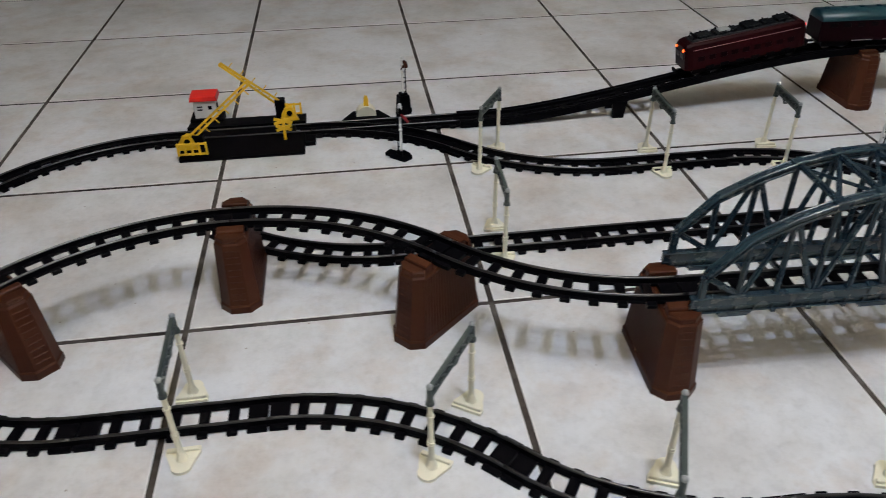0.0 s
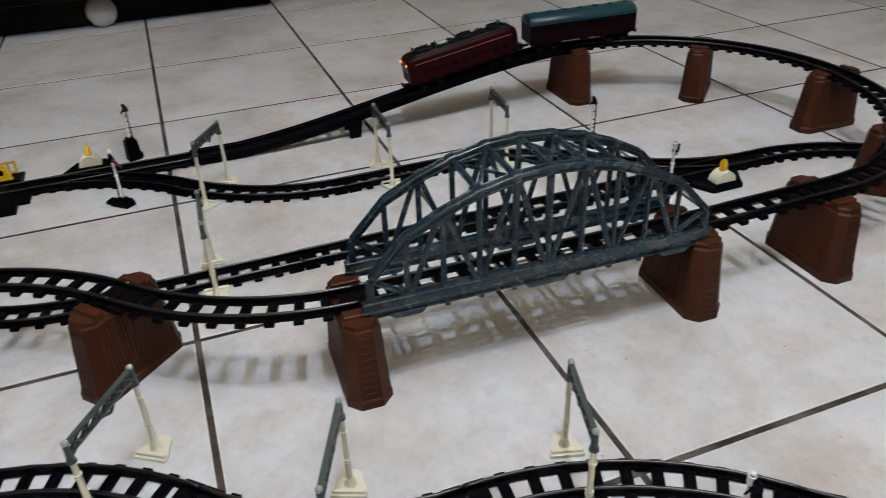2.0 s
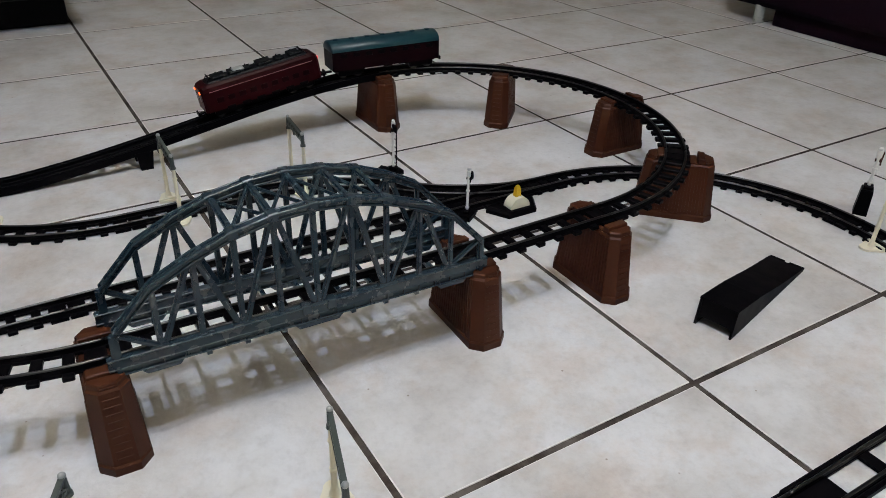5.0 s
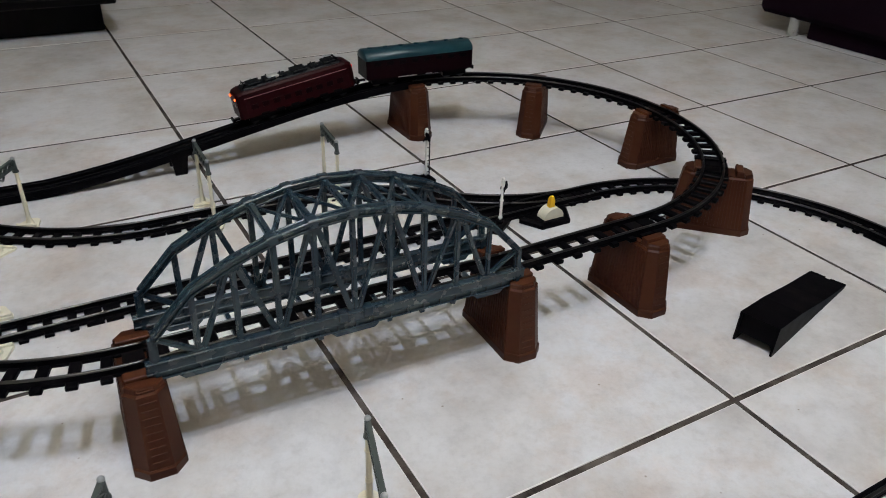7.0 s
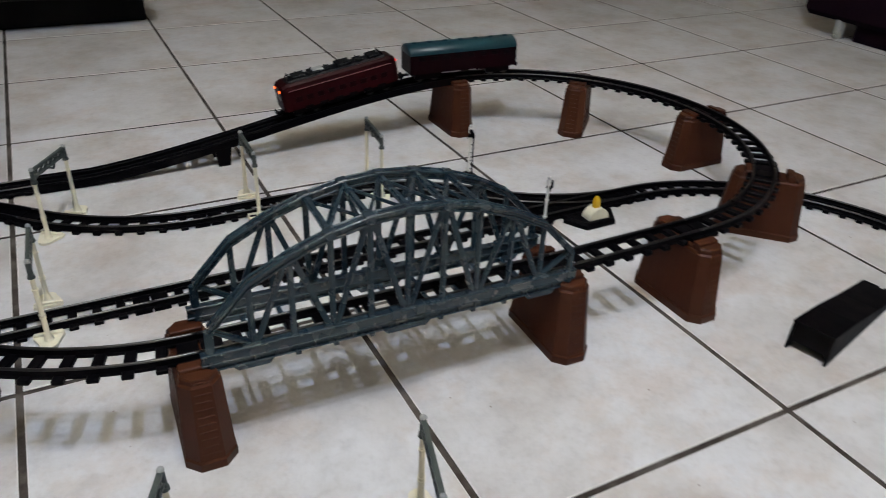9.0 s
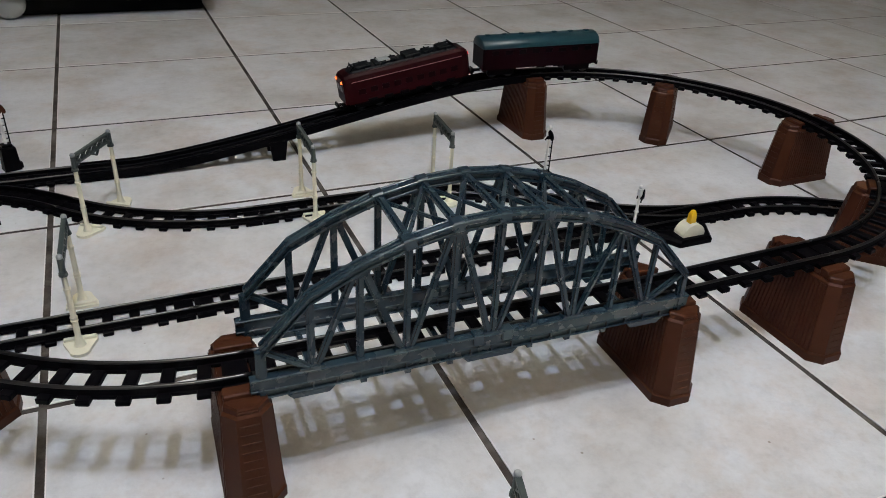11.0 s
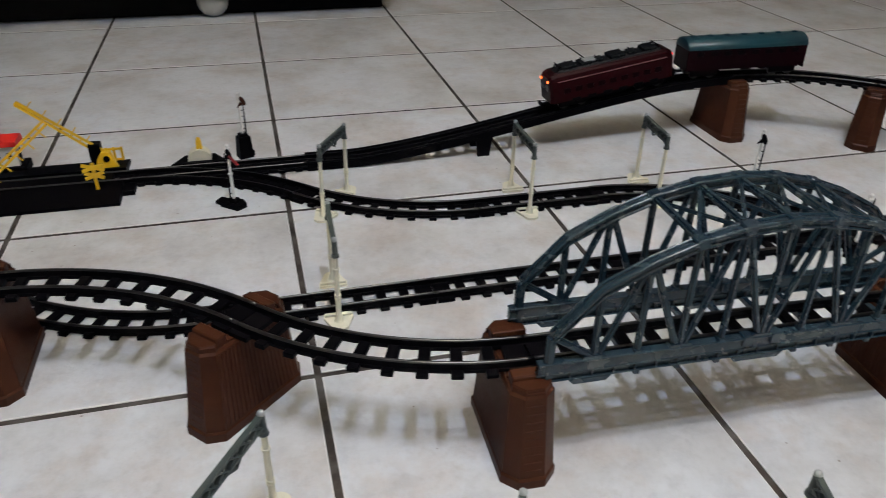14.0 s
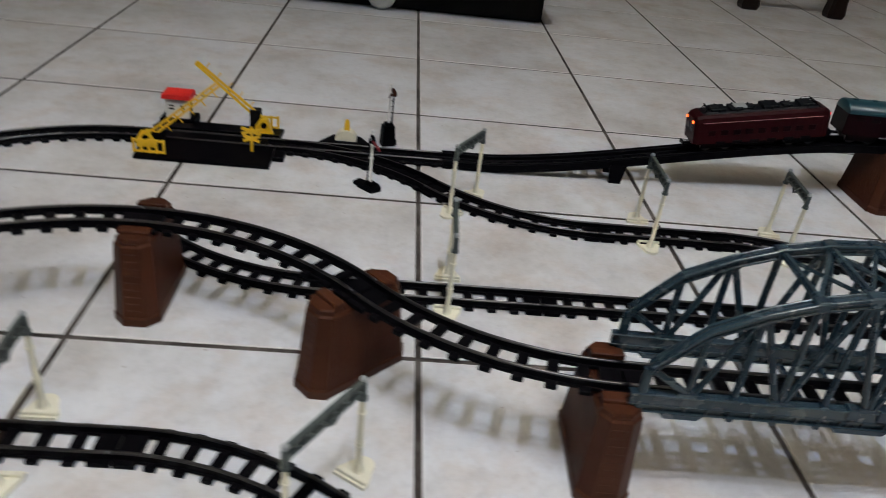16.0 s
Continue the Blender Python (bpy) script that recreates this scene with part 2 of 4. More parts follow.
# ---- room ----
T = 0.33
X0, X1, Y0, Y1, ROOM_H = -2.31, 2.97, -1.98, 2.97, 2.45
bm = bmesh.new()
box(bm, (X0, Y0, -0.12), (X1, Y1, -0.0014))
floor = tagged(part("floor", bm, GROUT), "pale glazed ceramic floor tiles with dark recessed grout", "floor", "", "structure")
# ceiling and walls are added out of view to return the fill light
bm = bmesh.new()
box(bm, (X0 - 0.1, Y0 - 0.1, ROOM_H), (X1 + 0.1, Y1 + 0.1, ROOM_H + 0.1))
tagged(part("ceiling", bm, CEIL), "plain pale ceiling out of view, added to bounce the fill", "ceiling", "", "structure")
for name, lo, hi in (("wall_west", (X0 - 0.1, Y0 - 0.1, -0.12), (X0, Y1 + 0.1, ROOM_H)), ("wall_east", (X1, Y0 - 0.1, -0.12), (X1 + 0.1, Y1 + 0.1, ROOM_H)),
                     ("wall_south", (X0, Y0 - 0.1, -0.12), (X1, Y0, ROOM_H)), ("wall_north", (X0, Y1, -0.12), (X1, Y1 + 0.1, ROOM_H))):
    bm = bmesh.new()
    box(bm, lo, hi)
    tagged(part(name, bm, WALL), "plain cream wall out of view, added to close the room", "wall", "", "structure")
# ---- track ----
R = 0.2995
PITCH = 0.0245


class Course:
    """A line of track: straights and arcs from a start, with heights at its ends."""

    def __init__(self, x, y, heading, z=0.0):
        self.x, self.y, self.h, self.z = x, y, radians(heading), z

    def run(self, length=None, turn=0.0, radius=R, z=None, step=0.006):
        """The points (place, heading) of the next piece, turn in degrees to the left."""
        z1 = self.z if z is None else z
        a = radians(turn)
        length = abs(a) * radius if turn else length
        n = max(2, round(length / step))
        pts = []
        for i in range(n + 1):
            f = i / n
            if turn:
                s = math.copysign(1, a)
                cx, cy = self.x - s * radius * math.sin(self.h), self.y + s * radius * math.cos(self.h)
                h = self.h + a * f
                x, y = cx + s * radius * math.sin(h), cy - s * radius * math.cos(h)
            else:
                h = self.h
                x, y = self.x + length * f * math.cos(h), self.y + length * f * math.sin(h)
            pts.append((Vector((x, y, self.z + (z1 - self.z) * f)), h))
        self.x, self.y, self.h, self.z = pts[-1][0].x, pts[-1][0].y, pts[-1][1], z1
        return pts


def sweep(bm, pts, profile):
    """Carries a profile of (across, up) points along a course."""
    rings = []
    for p, h in pts:
        side = Vector((-math.sin(h), math.cos(h), 0))
        rings.append([p + side * a + Vector((0, 0, u)) for a, u in profile])
    loft(bm, rings)


def along(pts, s):
    """The place and heading at s metres along a piece."""
    for (p, h), (q, k) in zip(pts, pts[1:]):
        d = (q - p).length
        if s <= d + 1e-9:
            f = s / d if d else 0
            return p.lerp(q, f), h + (k - h) * f
        s -= d
    return pts[-1]


def span(pts):
    return sum((q[0] - p[0]).length for p, q in zip(pts, pts[1:]))


GAUGE = 0.0133


def rail_profile(off):
    """A moulded rail: broad foot, thin web, narrow head."""
    side = [(0.0023, 0.0016), (0.0023, 0.0042), (0.0017, 0.005), (0.0017, 0.0096), (0.0015, 0.0104), (0.0010, 0.0110), (0.0004, 0.0113)]
    return [(off - a, u) for a, u in side] + [(off + a, u) for a, u in side[::-1]]


bm = bmesh.new()
box(bm, (-0.0048, -0.0216, 0.0), (0.0048, 0.0216, 0.0048), 0.0008)
SLEEPER = mesh_of("sleeper", bm, BLACK)


def place(p, h, lift=0.0, slope=0.0):
    return Matrix.Translation((p.x, p.y, p.z + lift)) @ Matrix.Rotation(h, 4, "Z") @ Matrix.Rotation(-slope, 4, "Y")


def rail(bm, root):
    """A rail whose worn head is glossier than its web and foot."""
    ob = part("rail", bm, RAILTOP, root)
    ob.data.materials.append(BLACK)
    for p in ob.data.polygons:
        p.material_index = 0 if p.center.z > 0.0094 else 1
        p.use_smooth = p.material_index == 0
    return ob


def track_section(pts, label, group="toy track sections", joints=(True, True), plate=0.019, ties=True):
    """A piece of plastic track: two rails, sleepers and half a joint plate at each end."""
    root = thing("track_section", Matrix.Translation(pts[0][0]), label, "toy track", group)
    inv = Matrix.Translation(-pts[0][0])
    local = [(inv @ p, h) for p, h in pts]
    for off in (-GAUGE, GAUGE):
        bm = bmesh.new()
        sweep(bm, local, rail_profile(off))
        rail(bm, root)
    n_all = span(local)
    lo, hi = (plate if joints[0] else 0.004), n_all - (plate if joints[1] else 0.004)
    n = max(1, round((hi - lo) / PITCH))
    for i in range(n if ties else 0):
        s = lo + (i + 0.5) * (hi - lo) / n
        p, h = along(local, s)
        ob = part("sleeper", SLEEPER, None, root)
        ob.matrix_basis = place(p, h)
    for on, a, b in ((joints[0], 0.0008, plate), (joints[1], n_all - plate, n_all - 0.0008)):
        if on:
            bm = bmesh.new()
            sweep(bm, [along(local, a), along(local, (a + b) / 2), along(local, b)], [(-0.0205, 0.0004), (-0.0205, 0.0044), (0.0205, 0.0044), (0.0205, 0.0004)])
            part("joint_plate", bm, BLACK, root)
    return root


DECK = 0.0855  # underside of the raised track
LOW, HIGH = "black plastic toy track section lying on the floor tiles", "black plastic toy track section raised on brown piers"
raised = []
SKEW = -2.0  # the bridge stands slightly askew to the tiles
c = Course(0.154, -0.118, 180 + SKEW, DECK)
for turn in (-45.0, 47, 46):
    raised.append(c.run(turn=turn, radius=0.3))
c = Course(0.154, -0.118, SKEW, DECK)
BRIDGE_RUN = c.run(0.356)
raised.append(BRIDGE_RUN)
c.h = math.atan2(-0.128 - c.y, 0.704 - c.x)
raised.append(c.run(math.hypot(-0.128 - c.y, 0.704 - c.x)))
c.h = 0.0
for _ in range(4):
    raised.append(c.run(turn=45, radius=0.2965))
for pts in raised:
    track_section(pts, HIGH)


def descent(x):
    """The height of the ramp's underside: a long even slope that eases out at both ends."""
    f = min(1.0, max(0.0, (x - 0.09) / 0.614))
    rise = f * f * (3 - 2 * f) + 0.4 * f * (1 - f) ** 2 - 0.12 * f * f * (1 - f)
    return max(0.0012, DECK * rise)


def downhill(length):
    return [(Vector((p.x, p.y, descent(p.x))), h) for p, h in c.run(length)]


RAMP_TOP, RAMP_MID, RAMP_LOW = downhill(0.154), downhill(0.235), downhill(0.28)
c.z = 0.0012


def ramp_section(pts, label, legs=()):
    """An inclined trough of black plastic: rungs, two tall side walls, rails, and a leg where it stands high."""
    root = thing("track_ramp", Matrix.Translation(pts[0][0]), label, "toy track", "toy track ramps")
    o = pts[0][0]
    local = [(p - o, h) for p, h in pts]
    n_all = span(local)
    n = round(n_all / PITCH)
    for k in range(n):
        a, b, d = (along(local, (k + f) * n_all / n) for f in (0.26, 0.5, 0.74))
        bm = bmesh.new()
        low, wide = 0.0006 - o.z, 0.0228 if b[0].z + o.z < 0.012 else 0.0185
        loft(bm, [[Vector((q.x, y, max(q.z + u, low + u * 0.1))) for y, u in ((-wide, 0.0006), (-wide, 0.0040), (wide, 0.0040), (wide, 0.0006))] for q, _ in (a, b, d)])
        part("rung", bm, BLACK, root)
    bm = bmesh.new()
    loft(bm, [[p - o + Vector((0, a, max(u, 0.0006 - p.z))) for a, u in ((0.007, 0.0012), (0.007, 0.0038), (0.0186, 0.0038), (0.0186, 0.0012))] for p, h in pts])
    part("ledge", bm, BLACK, root)
    for side in (-1, 1):
        bm = bmesh.new()
        rings = []
        for p, h in pts:
            q, lowest = p - o, 0.0006 - p.z
            rings.append([q + Vector((0, side * a, max(u, lowest))) for a, u in ((0.0188, -0.0004), (0.0212, -0.0004), (0.0212, 0.0108), (0.0188, 0.0108))])
        loft(bm, rings)
        part("side_wall", bm, BLACK, root)
        bm = bmesh.new()
        sweep(bm, [(p - o, h) for p, h in pts], rail_profile(side * GAUGE))
        part("rail", bm, BLACK, root)
    for x in legs:
        p = min(pts, key=lambda t: abs(t[0].x - x))[0]
        for yy in (-0.0195, 0.0195):
            bm = bmesh.new()
            prism(bm, [(x - o.x - 0.013, p.z - o.z + 0.002), (x - o.x + 0.013, p.z - o.z + 0.002), (x - o.x + 0.009, -o.z), (x - o.x - 0.009, -o.z)], yy - 0.002, yy + 0.002, "y")
            part("leg", bm, BLACK, root)
    return root


for pts, legs in ((RAMP_TOP, ()), (RAMP_MID, ()), (RAMP_LOW, (0.297,))):
    ramp_section(pts, "black plastic track ramp with solid side walls", legs)


def turnout(main, branch, label):
    """A track switch: one solid base under both ways, rails and sleeper ends."""
    o = main[0][0]
    root = thing("track_switch", Matrix.Translation(o), label, "toy track switch", "toy track switches")
    for k, pts in enumerate((main, branch)):
        local = [(p - o, h) for p, h in pts]
        bm = bmesh.new()
        sweep(bm, local, [(-0.0178, 0.0002), (-0.0178, 0.0036 - 0.0005 * k), (0.0178, 0.0036 - 0.0005 * k), (0.0178, 0.0002)])
        part("base_plate", bm, BLACK, root)
        for off in (-GAUGE, GAUGE):
            bm = bmesh.new()
            sweep(bm, [(p - Vector((0, 0, 0.0003 * k)), h) for p, h in local], rail_profile(off))
            rail(bm, root)
        n = round(span(local) / PITCH)
        for i in range(n):
            p, h = along(local, (i + 0.5) * span(local) / n)
            part("sleeper", SLEEPER, None, root).matrix_basis = place(p, h, -0.0002 * k)
    return root


# the low line behind: switch, crossing, left-hand bend, front line, right-hand bend
MAIN_SWITCH = c.run(0.235, z=0.0)
b = Course(c.x, c.y, 0, 0.0)
BRANCH = b.run(turn=-46.5, radius=0.3)
turnout(MAIN_SWITCH, BRANCH, "black plastic toy track switch before the level crossing")
low = [b.run(turn=46.5, radius=0.3), b.run(0.3986 - b.x)]
CROSSING_RUN = c.run(c.x + 0.405)
low.append(CROSSING_RUN)
radius = (c.y + 0.134) / 2
for _ in range(4):
    low.append(c.run(turn=45, radius=radius))
low.append(c.run(0.17))
for turn, radius in ((-45, 0.297), (45, 0.297), (-46, 0.33), (46, 0.262)):
    low.append(c.run(turn=turn, radius=radius))
FRONT_RUN = c.run(0.82 - c.x)
radius = (0.1055 - c.y) / 2
for _ in range(4):
    low.append(c.run(turn=45, radius=radius))
b = Course(c.x, c.y, 180, 0.0)
SECOND_MAIN = c.run(0.235)
SECOND_BRANCH = b.run(turn=-44.8, radius=0.299)
turnout(SECOND_MAIN, SECOND_BRANCH, "black plastic toy track switch beyond the bridge")
low.append(b.run(turn=44.8, radius=0.299))
for k in (0.22, 0.23, c.x + 0.1 - 0.45):
    low.append(c.run(k))
low.append(c.run(turn=-45, radius=0.3))
for pts in low:
    track_section(pts, LOW)
front = track_section(FRONT_RUN, "black plastic toy track section with solid edges and open middle", plate=0.05, ties=False)
for s in (-1, 1):
    bm = bmesh.new()
    sweep(bm, [(p - FRONT_RUN[0][0], h) for p, h in FRONT_RUN], [(s * a, u) for a, u in ((0.0172, 0.0003), (0.0172, 0.0062), (0.0212, 0.0062), (0.0212, 0.0003))][::s])
    part("edge_strip", bm, BLACK, front)
for x in (0.105, 0.16):
    bm = bmesh.new()
    box(bm, (x - 0.007, -0.0175, 0.0003), (x + 0.007, 0.0175, 0.004), 0.0005)
    part("crosspiece", bm, BLACK, front)


# ---- piers ----
def octagon(hx, hy, c):
    return [(hx, -hy + c), (hx, hy - c), (hx - c, hy), (-hx + c, hy), (-hx, hy - c), (-hx, -hy + c), (-hx + c, -hy), (hx - c, -hy)]


def ring(hx, hy, c, z):
    return [(x, y, z) for x, y in octagon(hx, hy, c)]


def make_pier():
    root = thing("bridge_pier", None, "brown plastic toy pier under raised track", "toy pier", "toy track piers")
    bm = bmesh.new()
    loft(bm, [ring(0.0222, 0.0565, 0.0115, 0.0), ring(0.0222, 0.0565, 0.0115, 0.0082), ring(0.0212, 0.0552, 0.0108, 0.0098)])
    part("plinth", bm, BROWN, root)
    bm = bmesh.new()
    loft(bm, [ring(0.0208, 0.0545, 0.0105, 0.0098), ring(0.0172, 0.0462, 0.0088, 0.0818), ring(0.0156, 0.0445, 0.0082, 0.0838)])
    part("body", bm, BROWN, root)
    bm = bmesh.new()
    box(bm, (-0.0008, -0.0010, -0.0350), (0.0008, 0.0010, 0.0350))
    rib = mesh_of("rib", bm, BROWN)
    for s in (-1, 1):
        for k in range(-9, 10):
            lean = math.degrees(math.atan(0.0064 * k / 9.6 / 0.0698))
            part("rib", rib, None, root).matrix_basis = pose(s * 0.0190, 0.0406 * k / 9.6, 0.0457, lean, -2.8 * s, 0)
        bm = bmesh.new()
        prism(bm, [(s * y, z) for y, z in ((0.0222, 0.0832), (0.0222, 0.0928), (0.0318, 0.0920), (0.0338, 0.0832))], -0.0142, 0.0142, "x")
        bmesh.ops.recalc_face_normals(bm, faces=bm.faces[:])
        bmesh.ops.bevel(bm, geom=bm.edges[:], offset=0.0009, segments=1, affect="EDGES")
        part("saddle_block", bm, BROWN, root)
        bm = bmesh.new()
        cap = ((-1.0, 0.0342), (-1.0, 0.0363), (-0.47, 0.0445), (0.47, 0.0445), (1.0, 0.0363), (1.0, 0.0342))
        loft(bm, [[(a * w, s * (b - cut), z) for a, b in cap] for z, w, cut in ((0.0836, 0.0157, 0.0), (0.0876, 0.0153, 0.0004), (0.0890, 0.0142, 0.0014))])
        bmesh.ops.recalc_face_normals(bm, faces=bm.faces[:])
        part("end_cap", bm, BROWN, root)
        bm = bmesh.new()
        box(bm, (-0.0068, min(s * 0.0449, s * 0.0436), 0.0846), (0.0068, max(s * 0.0449, s * 0.0436), 0.0862), 0.0005)
        part("lip", bm, BROWN, root)
    bm = bmesh.new()
    box(bm, (-0.0148, -0.0218, 0.0836), (0.0148, 0.0218, 0.0854))
    part("track_seat", bm, BROWN, root)
    bm = bmesh.new()
    box(bm, (-0.0068, -0.0005, -0.0005), (0.0068, 0.0005, 0.0005), 0.0002)
    rung = mesh_of("rung", bm, BROWN)
    for s in (-1, 1):
        for k in range(9):
            z = 0.0755 - 0.0074 * k
            y = 0.0545 + (0.0462 - 0.0545) * (z - 0.0098) / (0.0818 - 0.0098)
            part("rung", rung, None, root).matrix_basis = pose(0, s * (y + 0.0001), z, 6.1 * s)
    return root


PIERS = [(0.1465, -0.1145, SKEW), (0.513, -0.1275, SKEW), (-0.0635, -0.0185, -47), (-0.2735, 0.077, 0), (-0.492, -0.006, 42)]
for a, dx, dy in ((-90, -0.012, -0.003), (-45, 0.003, -0.007), (0, 0.005, -0.001), (45, 0.002, 0.0), (90, 0.0, 0.0)):
    PIERS.append((0.706 + 0.2965 * math.cos(radians(a)) + dx, 0.1685 + 0.2965 * math.sin(radians(a)) + dy, a + 90))
first = make_pier()
for i, (x, y, a) in enumerate(PIERS):
    m = pose(x, y, 0, 0, 0, a)
    if i == 0:
        first.matrix_world = m
    else:
        copy_thing(first, m)


# ---- bridge ----
BX, BY, BZ, HALF, WIDE = 0.3325, -0.1170, -0.0055, 0.1732, 0.0358
PANEL = 2 * HALF / 10


def arch(x):
    return 0.2075 - 2.14 * x * x


def arch_strip(bm, line, y, half, low, high, cut):
    """A band of chamfered section that follows a line of (x, z) points at the depth y."""
    outline = [(-half + cut, low), (half - cut, low), (half, low + cut), (half, high - cut), (half - cut, high), (-half + cut, high), (-half, high - cut), (-half, low + cut)]
    loft(bm, [[(x, y + a, z + u) for a, u in outline] for x, z in line])


bridge = thing("arch_bridge", pose(BX, BY, BZ, 0, 0, SKEW), "grey-blue plastic toy truss arch bridge on two piers", "toy bridge")
ZB = 0.1075
for s in (-1, 1):
    y = s * WIDE
    bm = bmesh.new()
    for z0, z1, w in ((0.1066, 0.1088, 0.0078), (0.0976, 0.0988, 0.0066), (0.0906, 0.0919, 0.0066)):
        box(bm, (-HALF - 0.0088, y - w / 2, z0), (HALF + 0.0088, y + w / 2, z1), 0.0007)
    box(bm, (-HALF - 0.0085, y - 0.0006, 0.0912), (HALF + 0.0085, y + 0.0006, 0.1068))
    box(bm, (-HALF - 0.0085, y - 0.0025, 0.0984), (HALF + 0.0085, y + 0.0025, 0.1070))
    for k in range(21):
        x = -HALF + k * HALF / 10
        box(bm, (x - 0.0006, y - 0.0029, 0.0914), (x + 0.0006, y + 0.0029, 0.0980))
    part("bottom_chord", bm, STEEL, bridge)
    for x0, x1 in ((-HALF + 0.016, -HALF + 0.05), (-0.024, 0.022), (HALF - 0.05, HALF - 0.016)):
        bm = bmesh.new()
        prism(bm, [(x0, 0.0908), (x1, 0.0908), (x1 - 0.004, 0.0865), (x0 + 0.004, 0.0865)], y - 0.0035, y + 0.0035, "y")
        part("foot_plate", bm, STEEL, bridge)
    nodes = [(-HALF, 0.1295)] + [(-HALF + PANEL * k, arch(-HALF + PANEL * k)) for k in range(1, 10)] + [(HALF, 0.1295)]
    bm = bmesh.new()
    arch_strip(bm, nodes, y, 0.0029, -0.0034, 0.0034, 0.0005)
    chord = part("arch_chord", bm, STEEL, bridge, "", True)
    for name, low, high, mid, half, cut in (("lower_flange", -0.0042, -0.0016, 0.0, 0.0042, 0.0008), ("top_plate", 0.0018, 0.0036, 0.0, 0.0046, 0.0007),
                                            ("rim", 0.0016, 0.0050, -0.0040, 0.0011, 0.0007), ("rim", 0.0016, 0.0050, 0.0040, 0.0011, 0.0007)):
        bm = bmesh.new()
        arch_strip(bm, nodes, y + mid, half, low, high, cut)
        part(name, bm, STEEL, chord, "", True)
    for e in (-1, 1):
        bm = bmesh.new()
        bar(bm, (e * (HALF + 0.0008), y, 0.0907), (e * HALF, y, 0.1305), 0.0074, 0.0068, (0, 1, 0), 0.0018)
        part("end_post", bm, STEEL, bridge, "", True)
        bm = bmesh.new()
        bar(bm, (e * (HALF - 0.002), y, 0.1305), (e * (HALF - PANEL), y, ZB + 0.001), 0.0052, 0.0050, (0, 1, 0), 0.0015)
        part("diagonal", bm, STEEL, bridge, "", True)
    for k in range(1, 10):
        x, z = nodes[k]
        bm = bmesh.new()
        bar(bm, (x, y, ZB), (x, y, z), 0.0054, 0.0048, (0, 1, 0), 0.0015)
        part("vertical_post", bm, STEEL, bridge, "", True)
        if k % 2:
            for d in (-1, 1):
                if 0 < k + d < 10:
                    bm = bmesh.new()
                    bar(bm, (x + d * 0.003, y, ZB), (nodes[k + d][0] - d * 0.003, y, nodes[k + d][1] - 0.002), 0.0052, 0.0046, (0, 1, 0), 0.0015)
                    part("diagonal", bm, STEEL, bridge, "", True)
            bm = bmesh.new()
            prism(bm, [(x - 0.0105, ZB - 0.001), (x + 0.0105, ZB - 0.001), (x + 0.0085, ZB + 0.0035), (x - 0.0085, ZB + 0.0035)], y - 0.0031, y + 0.0031, "y")
            part("gusset", bm, STEEL, bridge)
        else:
            bm = bmesh.new()
            sl = (nodes[k + 1][1] - nodes[k - 1][1]) / (2 * PANEL)
            prism(bm, [(x - 0.0085, z - 0.0085 * sl - 0.002), (x + 0.0085, z + 0.0085 * sl - 0.002), (x + 0.0065, z + 0.0065 * sl - 0.0062), (x - 0.0065, z - 0.0065 * sl - 0.0062)], y - 0.0031, y + 0.0031, "y")
            part("gusset", bm, STEEL, bridge)
            bm = bmesh.new()
            box(bm, (x - 0.003, y - 0.0034, ZB - 0.001), (x + 0.003, y + 0.0034, ZB + 0.003), 0.0005)
            part("post_shoe", bm, STEEL, bridge)
        if 3 <= k <= 7:
            sl = (nodes[min(10, k + 1)][1] - nodes[k - 1][1]) / (2 * PANEL)
            bm = bmesh.new()
            box(bm, (-0.0052, -0.0052, -0.0030), (0.0052, 0.0052, 0.0056), 0.0012, Matrix.Translation((x, y, z)) @ Matrix.Rotation(-math.atan(sl), 4, "Y"))
            part("collar", bm, STEEL, bridge)
    for xx in (-0.012, 0.012):
        bm = bmesh.new()
        box(bm, (xx - 0.0045, y - 0.0046, 0.1005), (xx + 0.0045, y + 0.0046, 0.1105), 0.0008)
        part("clip", bm, STEEL, bridge)
tops = [(-HALF + PANEL * k, arch(-HALF + PANEL * k)) for k in range(3, 8)]
for (x, z) in tops:
    bm = bmesh.new()
    bar(bm, (x, -WIDE + 0.004, z + 0.0012), (x, WIDE - 0.004, z + 0.0012), 0.0062, 0.0054)
    bmesh.ops.bevel(bm, geom=bm.edges[:], offset=0.0015, segments=2, affect="EDGES")
    part("cross_strut", bm, STEEL, bridge, "", True)
for (xa, za), (xb, zb) in zip(tops, tops[1:]):
    for s in (-1, 1):
        bm = bmesh.new()
        bar(bm, (xa, -s * (WIDE - 0.004), za + (0.0006 if s > 0 else -0.0008)), (xb, s * (WIDE - 0.004), zb + (0.0006 if s > 0 else -0.0008)), 0.0032, 0.0030, (0, 0, 1), 0.0009)
        part("cross_brace", bm, STEEL, bridge, "", True)
for k in range(0, 11):
    x = -HALF + 0.004 + k * (2 * HALF - 0.008) / 10
    bm = bmesh.new()
    box(bm, (x - 0.0022, -WIDE + 0.002, 0.0868), (x + 0.0022, WIDE - 0.002, 0.0913))
    if abs(x) < HALF - 0.03:
        part("floor_beam", bm, STEEL, bridge)
        for s in (-1, 1):
            bm = bmesh.new()
            box(bm, (x - 0.0022, s * WIDE - 0.002, 0.0868), (x + 0.0022, s * WIDE + 0.002, 0.0912))
            part("hanger", bm, STEEL, bridge)
    else:
        bm.free()


